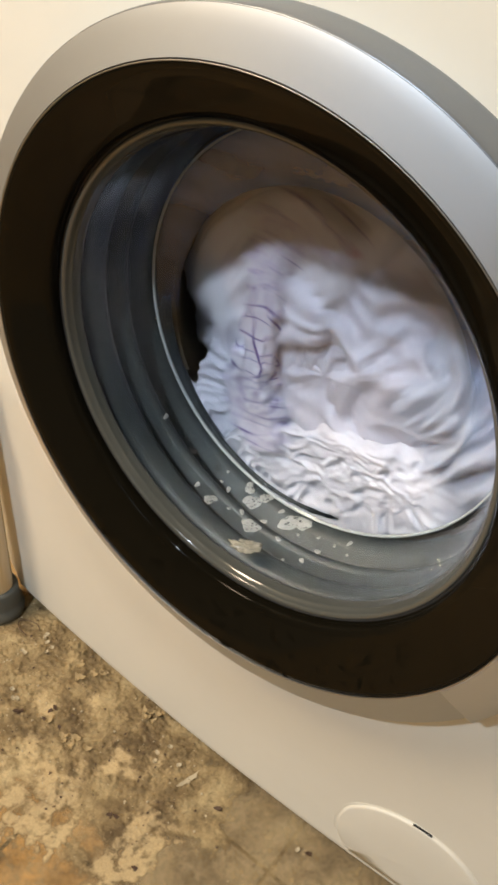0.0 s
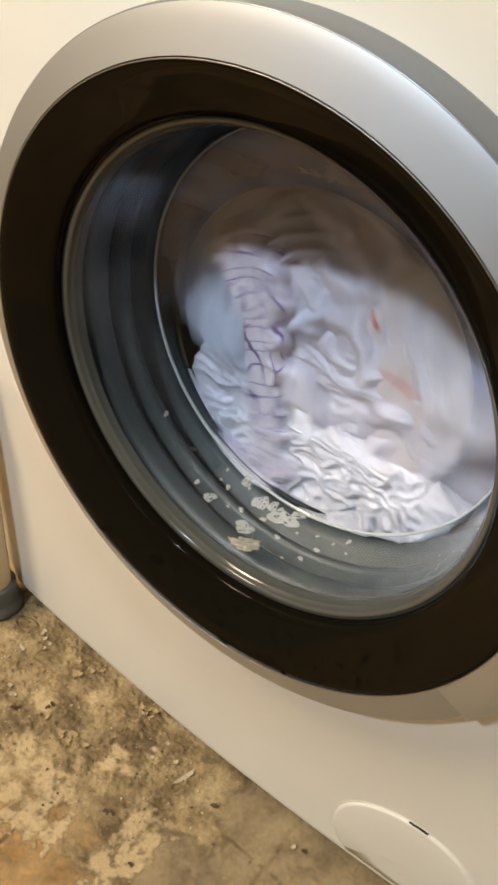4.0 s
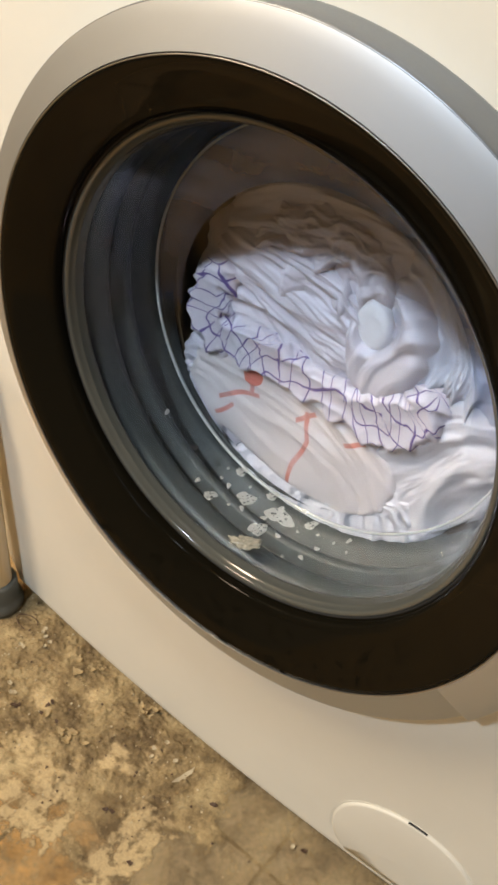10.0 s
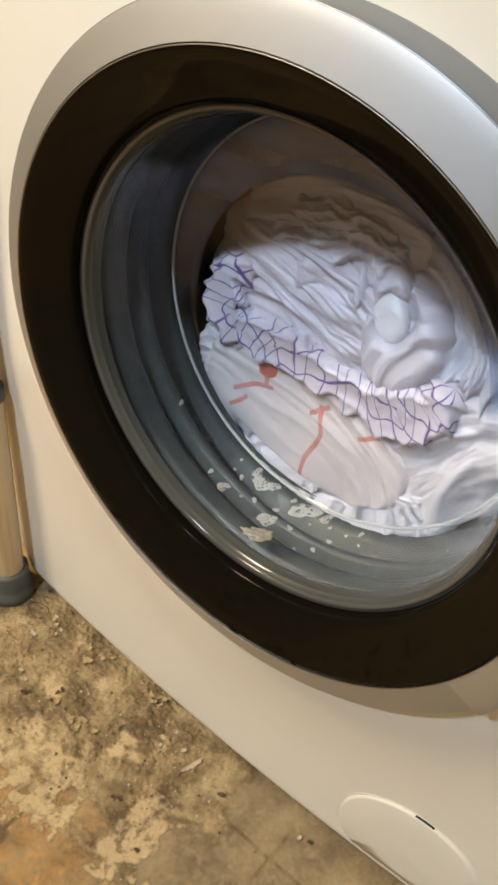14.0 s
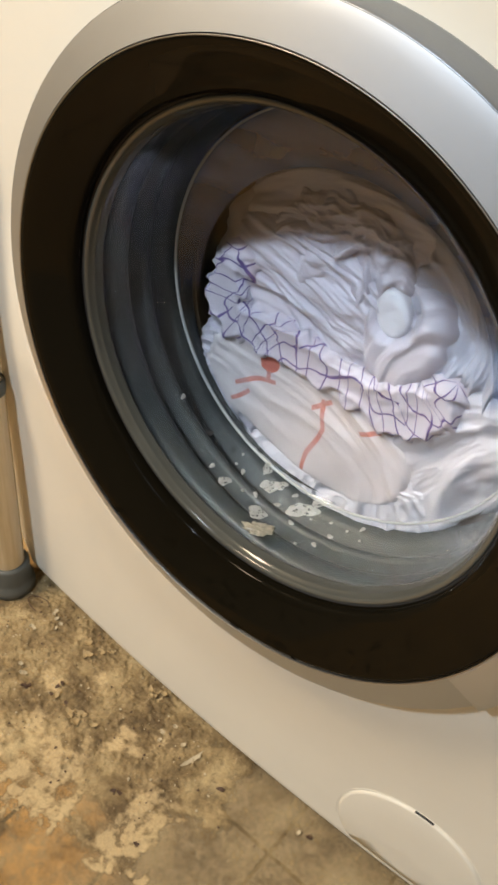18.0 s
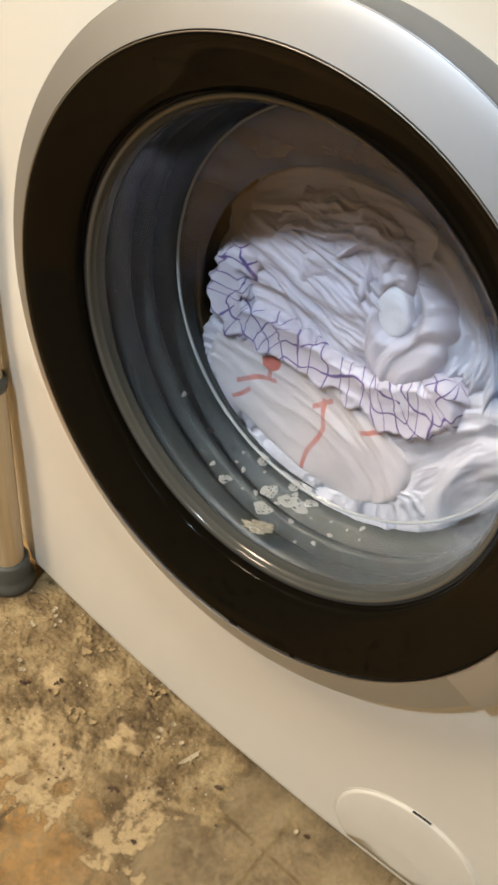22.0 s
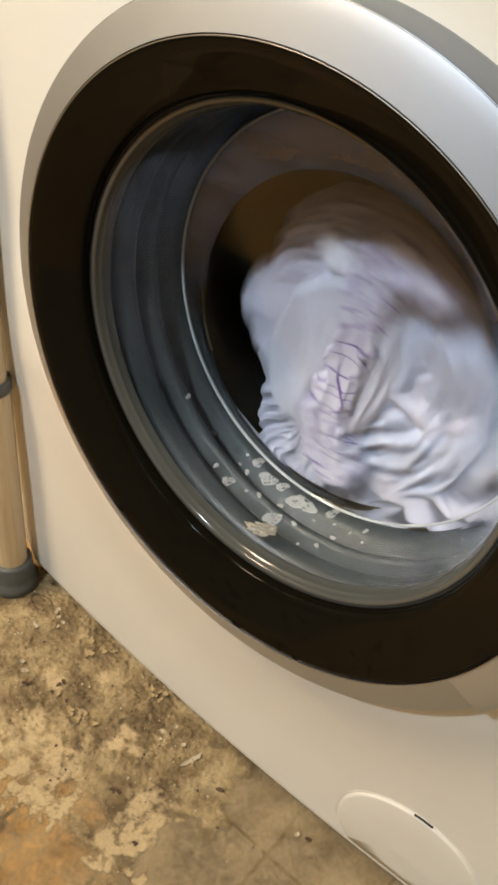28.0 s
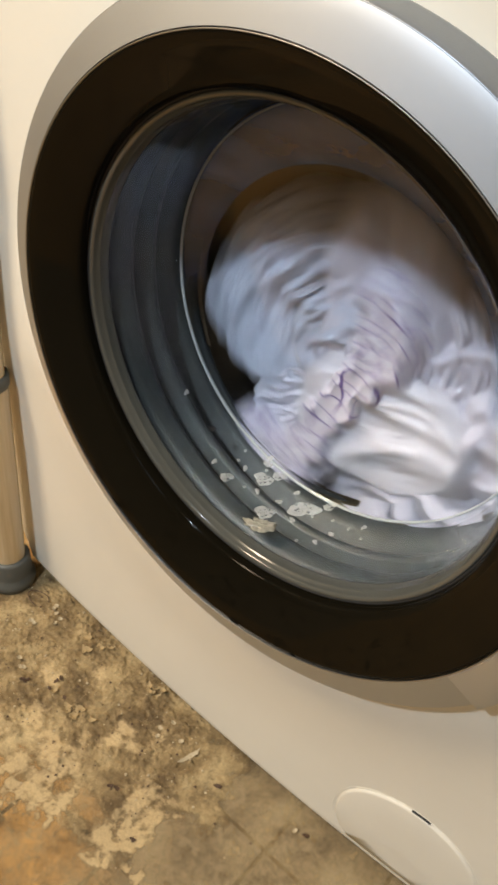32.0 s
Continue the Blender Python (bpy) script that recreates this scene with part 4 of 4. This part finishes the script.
M_FOAM = foam_material()
M_SOAP = plain("cream_detergent", (0.34, 0.32, 0.255), 0.25, 0, 500, 0.2, 0.0006, 300)
WALL = ((-0.0196, 0.1474), (-0.012, 0.1446), (0.0, 0.1424), (0.018, 0.1398), (0.034, 0.1364), (0.0425, 0.1345))


def wall_radius(y):
    return float(np.interp(y, [w[0] for w in WALL], [w[1] for w in WALL]))


def foam_mesh(name, a, b, seed):
    """A flat patch of foam with small open pits, lying in the xy plane, its underside at z = 0."""
    rng = random.Random(seed)
    n, rings = 64, 22
    def edge(t):
        return 1 + 0.20 * math.sin(2 * t + seed) + 0.13 * math.sin(3 * t + 2.1 * seed) + 0.05 * math.sin(7 * t + seed)
    pits = [(rng.uniform(-0.7, 0.7), rng.uniform(-0.7, 0.7), rng.uniform(0.05, 0.13)) for _ in range(18 if a > 0.003 else 2)]
    verts = [(0, 0, 0.0004)]
    for r in range(1, rings + 1):
        for i in range(n):
            t, k = 2 * math.pi * (i + 0.5 * (r % 2)) / n, r / rings
            verts.append((k * edge(t) * a * math.cos(t), k * edge(t) * b * math.sin(t), 0.0005 * math.sqrt(max(0.0, 1 - k ** 6))))
    faces = [(0, 1 + i, 1 + (i + 1) % n) for i in range(n)]
    for r in range(rings - 1):
        for i in range(n):
            p, q = 1 + r * n + i, 1 + r * n + (i + 1) % n
            x, y = verts[p][0] / a, verts[p][1] / b
            if r < rings - 3 and any((x - u) ** 2 + (y - v) ** 2 < w * w for u, v, w in pits):
                continue
            faces.append((p, p + n, q + n, q))
    return mesh_from(name, verts, faces, M_FOAM)


def lump_mesh():
    """A ragged, bubbly lump of detergent, thicker at one end."""
    nu, nv = 56, 26
    u, v = np.meshgrid(np.linspace(0, 2 * np.pi, nu, endpoint=False), np.linspace(0.02, np.pi - 0.02, nv))
    N = np.stack([np.sin(v) * np.cos(u), np.sin(v) * np.sin(u), np.cos(v)], -1).reshape(-1, 3)
    wide = 1 + 0.55 * swirl(N[:, 0] * 2.2, N[:, 1] * 2.2, 3) + 0.25 * swirl(N[:, 0] * 6, N[:, 1] * 6, 8)
    P = N * np.array([0.0115, 0.0052, 0.0016]) * wide[:, None]
    P[:, 2] += 0.0012 + 0.0005 * swirl(P[:, 0] * 900, P[:, 1] * 900, 5)
    P[:, 1] += 12 * P[:, 0] ** 2
    return mesh_from("soap_residue", P.tolist(), grid_faces(nu, nv), M_SOAP)


def on_glass(y, degrees, turn=0.0, lift=0.0002):
    """The pose of a thing lying on the inner face of the bowl's wall."""
    a, r = radians(degrees), wall_radius(y) - lift
    inward = Vector((-math.cos(a), -0.10, -math.sin(a))).normalized()
    along = Vector((-math.sin(a), 0, math.cos(a)))
    third = inward.cross(along).normalized()
    along = third.cross(inward)
    m = Matrix((along, third, inward)).transposed().to_4x4()
    m.translation = (r * math.cos(a), y, ZC + 0.006 + r * math.sin(a))
    return m @ Matrix.Rotation(radians(turn), 4, "Z")


FOAM = []


def foam():
    big = [foam_mesh("soap_foam", 0.0100, 0.0072, 1), foam_mesh("soap_foam", 0.0072, 0.0050, 4), foam_mesh("soap_foam", 0.0048, 0.0036, 6)]
    small = [foam_mesh("bubble", 0.0022, 0.0018, 9), foam_mesh("bubble", 0.0012, 0.0011, 12)]
    for me, y, deg, turn, drift in ((big[1], 0.0310, -99.8, 75, 5), (big[0], 0.0325, -88.0, 10, 5), (big[1], 0.0125, -93.8, 60, 4), (big[2], 0.0395, -96.0, 40, 6), (big[2], 0.0405, -106.0, 70, 5), (big[2], 0.0110, -109.2, 30, 0), (big[2], 0.0390, -82.0, 20, 7)):
        ob = tagged(new("soap_foam", me), "flat patch of white soap foam on the wet glass", "foam", "foam on the glass")
        ob.matrix_world = on_glass(y, deg, turn)
        if drift:
            FOAM.append((ob, y, deg, turn, drift))
    rng = random.Random(5)
    spots = [(0.0120, -115), (0.0270, -111), (0.0265, -107.8), (0.0155, -103.5), (0.0235, -136.8), (0.0320, -76), (0.0215, -73.5), (0.0250, -64.5), (0.0105, -75.8), (0.0050, -80.5), (0.0200, -100), (0.0370, -103), (0.0380, -91), (0.0300, -70), (0.0350, -66), (0.0280, -82), (0.0180, -86), (0.0360, -112), (0.0240, -93)]
    for n, (y, deg) in enumerate(spots):
        ob = tagged(new("bubble", small[n % 2]), "tiny round soap bubble on the wet glass", "bubble", "bubbles on the glass")
        ob.matrix_world = on_glass(y, deg, rng.uniform(0, 180))
    # the dried lump by the rim and the brown speck on the glass never move
    lump = tagged(new("soap_residue", lump_mesh()), "cream lump of half dissolved detergent on the wet glass", "soap")
    lump.matrix_world = on_glass(-0.0012, -91.5, 28)
    speck = tagged(new("lint_speck", flake_mesh("lint_speck", M_SLOT, (0.0034, 0.0019, 0.0006), 31, 0.1)), "small dark brown speck of lint on the glass", "speck")
    speck.matrix_world = on_glass(0.0258, -123.5, 60)


floor()
debris()
MACHINE = machine()
foam()
DRUM = drum(MACHINE)
laundry()
pole()


# ---- how the drum and the laundry turn ----
SPEED = 7.0            # radians a second at full turn

# name: (how fast it turns, where it hangs and how far it swings in the first wash, the same in the second)
TUMBLE = {
    "pillowcase": (0.76, (-0.020, -0.010), 1.00, (0.074, -0.060), 0.30),
    "checked_tea_towel": (1.00, (-0.055, -0.030), 0.30, (0.055, -0.045), 0.65),
    "shirt": (1.06, (-0.006, -0.020), 1.05, (0.050, -0.026), 0.70),
    "blouse": (1.05, (-0.006, -0.016), 1.00, (0.050, -0.026), 0.75),
    "t_shirt": (0.92, (-0.006, -0.010), 0.80, (0.098, -0.050), 0.65),
    "vest": (1.02, (0.005, -0.015), 1.00, (0.050, -0.026), 0.65),
    "towel": (0.97, (0.010, -0.020), 1.00, (0.066, -0.038), 0.40),
    "lace_cloth": (1.04, (0.008, -0.098), 0.15, (0.052, -0.098), 0.20),
    "napkin": (1.03, (-0.060, -0.084), 0.18, (0.030, -0.090), 0.20),
    "bed_sheet": (0.90, (-0.004, -0.030), 0.30, (0.100, -0.072), 0.30),
    "sock": (1.06, (-0.006, -0.020), 1.05, (0.030, -0.020), 1.00),
    "cotton_ball": (1.06, (-0.006, -0.020), 1.05, (0.030, -0.020), 1.00),
}


# how far these sink behind the others late in the second wash
SINK = {"pillowcase": 0.030, "bed_sheet": -0.016}
DEEP = {"pillowcase": 0.010, "t_shirt": 0.028, "bed_sheet": -0.015}
ROCK = {"lace_cloth": 0.22, "napkin": 0.6, "bed_sheet": 0.5}   # these slosh to and fro at the bottom


def turned(t):
    """How far the drum is from its rest, in radians to the left as seen from the front, and how much the load is stirred."""
    if t < 8.1:
        a, ramp_s = 8.1 - t, 0.5
    elif t > 22.1:
        a, ramp_s = t - 22.1, 1.5
    else:
        return 0.0, 0.0
    if a < ramp_s:
        return SPEED * a * a / (2 * ramp_s), a / ramp_s
    return SPEED * (a - ramp_s / 2), 1.0


def motions():
    times = [k / 10 for k in range(0, 86)] + [12.0, 18.0] + [k / 10 for k in range(219, 321)]
    walk(DRUM, [(t, Matrix.Translation((0, 0, ZC)) @ Matrix.Rotation(-turned(t)[0], 4, "Y")) for t in times])
    for n, (ob, rest, _) in enumerate(GARMENTS):
        pace, hang1, swing1, hang2, swing2 = TUMBLE[ob.name]
        rows = []
        for t in times:
            th, stir = turned(t)
            gone = min(1.0, 1.9 * stir) if t > 15 else stir      # the load slides over as soon as the drum starts
            late = max(0.0, min(1.0, (t - 24.2) / 1.0)) if t > 15 else 0.0
            al = th * (1 + (pace - 1) * stir) if ob.name not in ROCK else ROCK[ob.name] * math.sin(0.4 * th)
            cx, cz = 0.0, -0.030
            dx, dz = rest.x - cx, rest.z - ZC - cz
            hang, swing = (hang1, swing1) if t < 15 else (hang2, swing2)
            k = 1 + (swing * (1 + 0.10 * math.sin(2.3 * t + 1.7 * n)) - 1) * stir
            x = cx + (hang[0] - 0.055 * late - cx) * gone + k * (dx * math.cos(al) - dz * math.sin(al))
            z = cz + (hang[1] - cz) * gone + k * (dx * math.sin(al) + dz * math.cos(al))
            y = rest.y + stir * (0.0 if ob.name in ("checked_tea_towel", "lace_cloth") else 0.005) * (1 + math.sin(3.1 * t + n)) + late * SINK.get(ob.name, 0.0) + (0.030 * gone if t > 15 and ob.name == "lace_cloth" else 0.0) + (stir * DEEP.get(ob.name, 0.0) if t < 15 else 0.0)
            rows.append((t, Matrix.Translation((x, y, ZC + z)) @ Matrix.Rotation(-al, 4, "Y")))
        walk(ob, rows)
    for n, (ob, y, deg, turn, drift) in enumerate(FOAM):
        rows = []
        for t in range(0, 33, 2):
            s = math.sin(0.37 * t + 1.9 * n)
            rows.append((t, on_glass(y + 0.003 * math.sin(0.5 * t + n), deg + drift * 0.5 * s, turn + 25 * s)))
        walk(ob, rows)


motions()
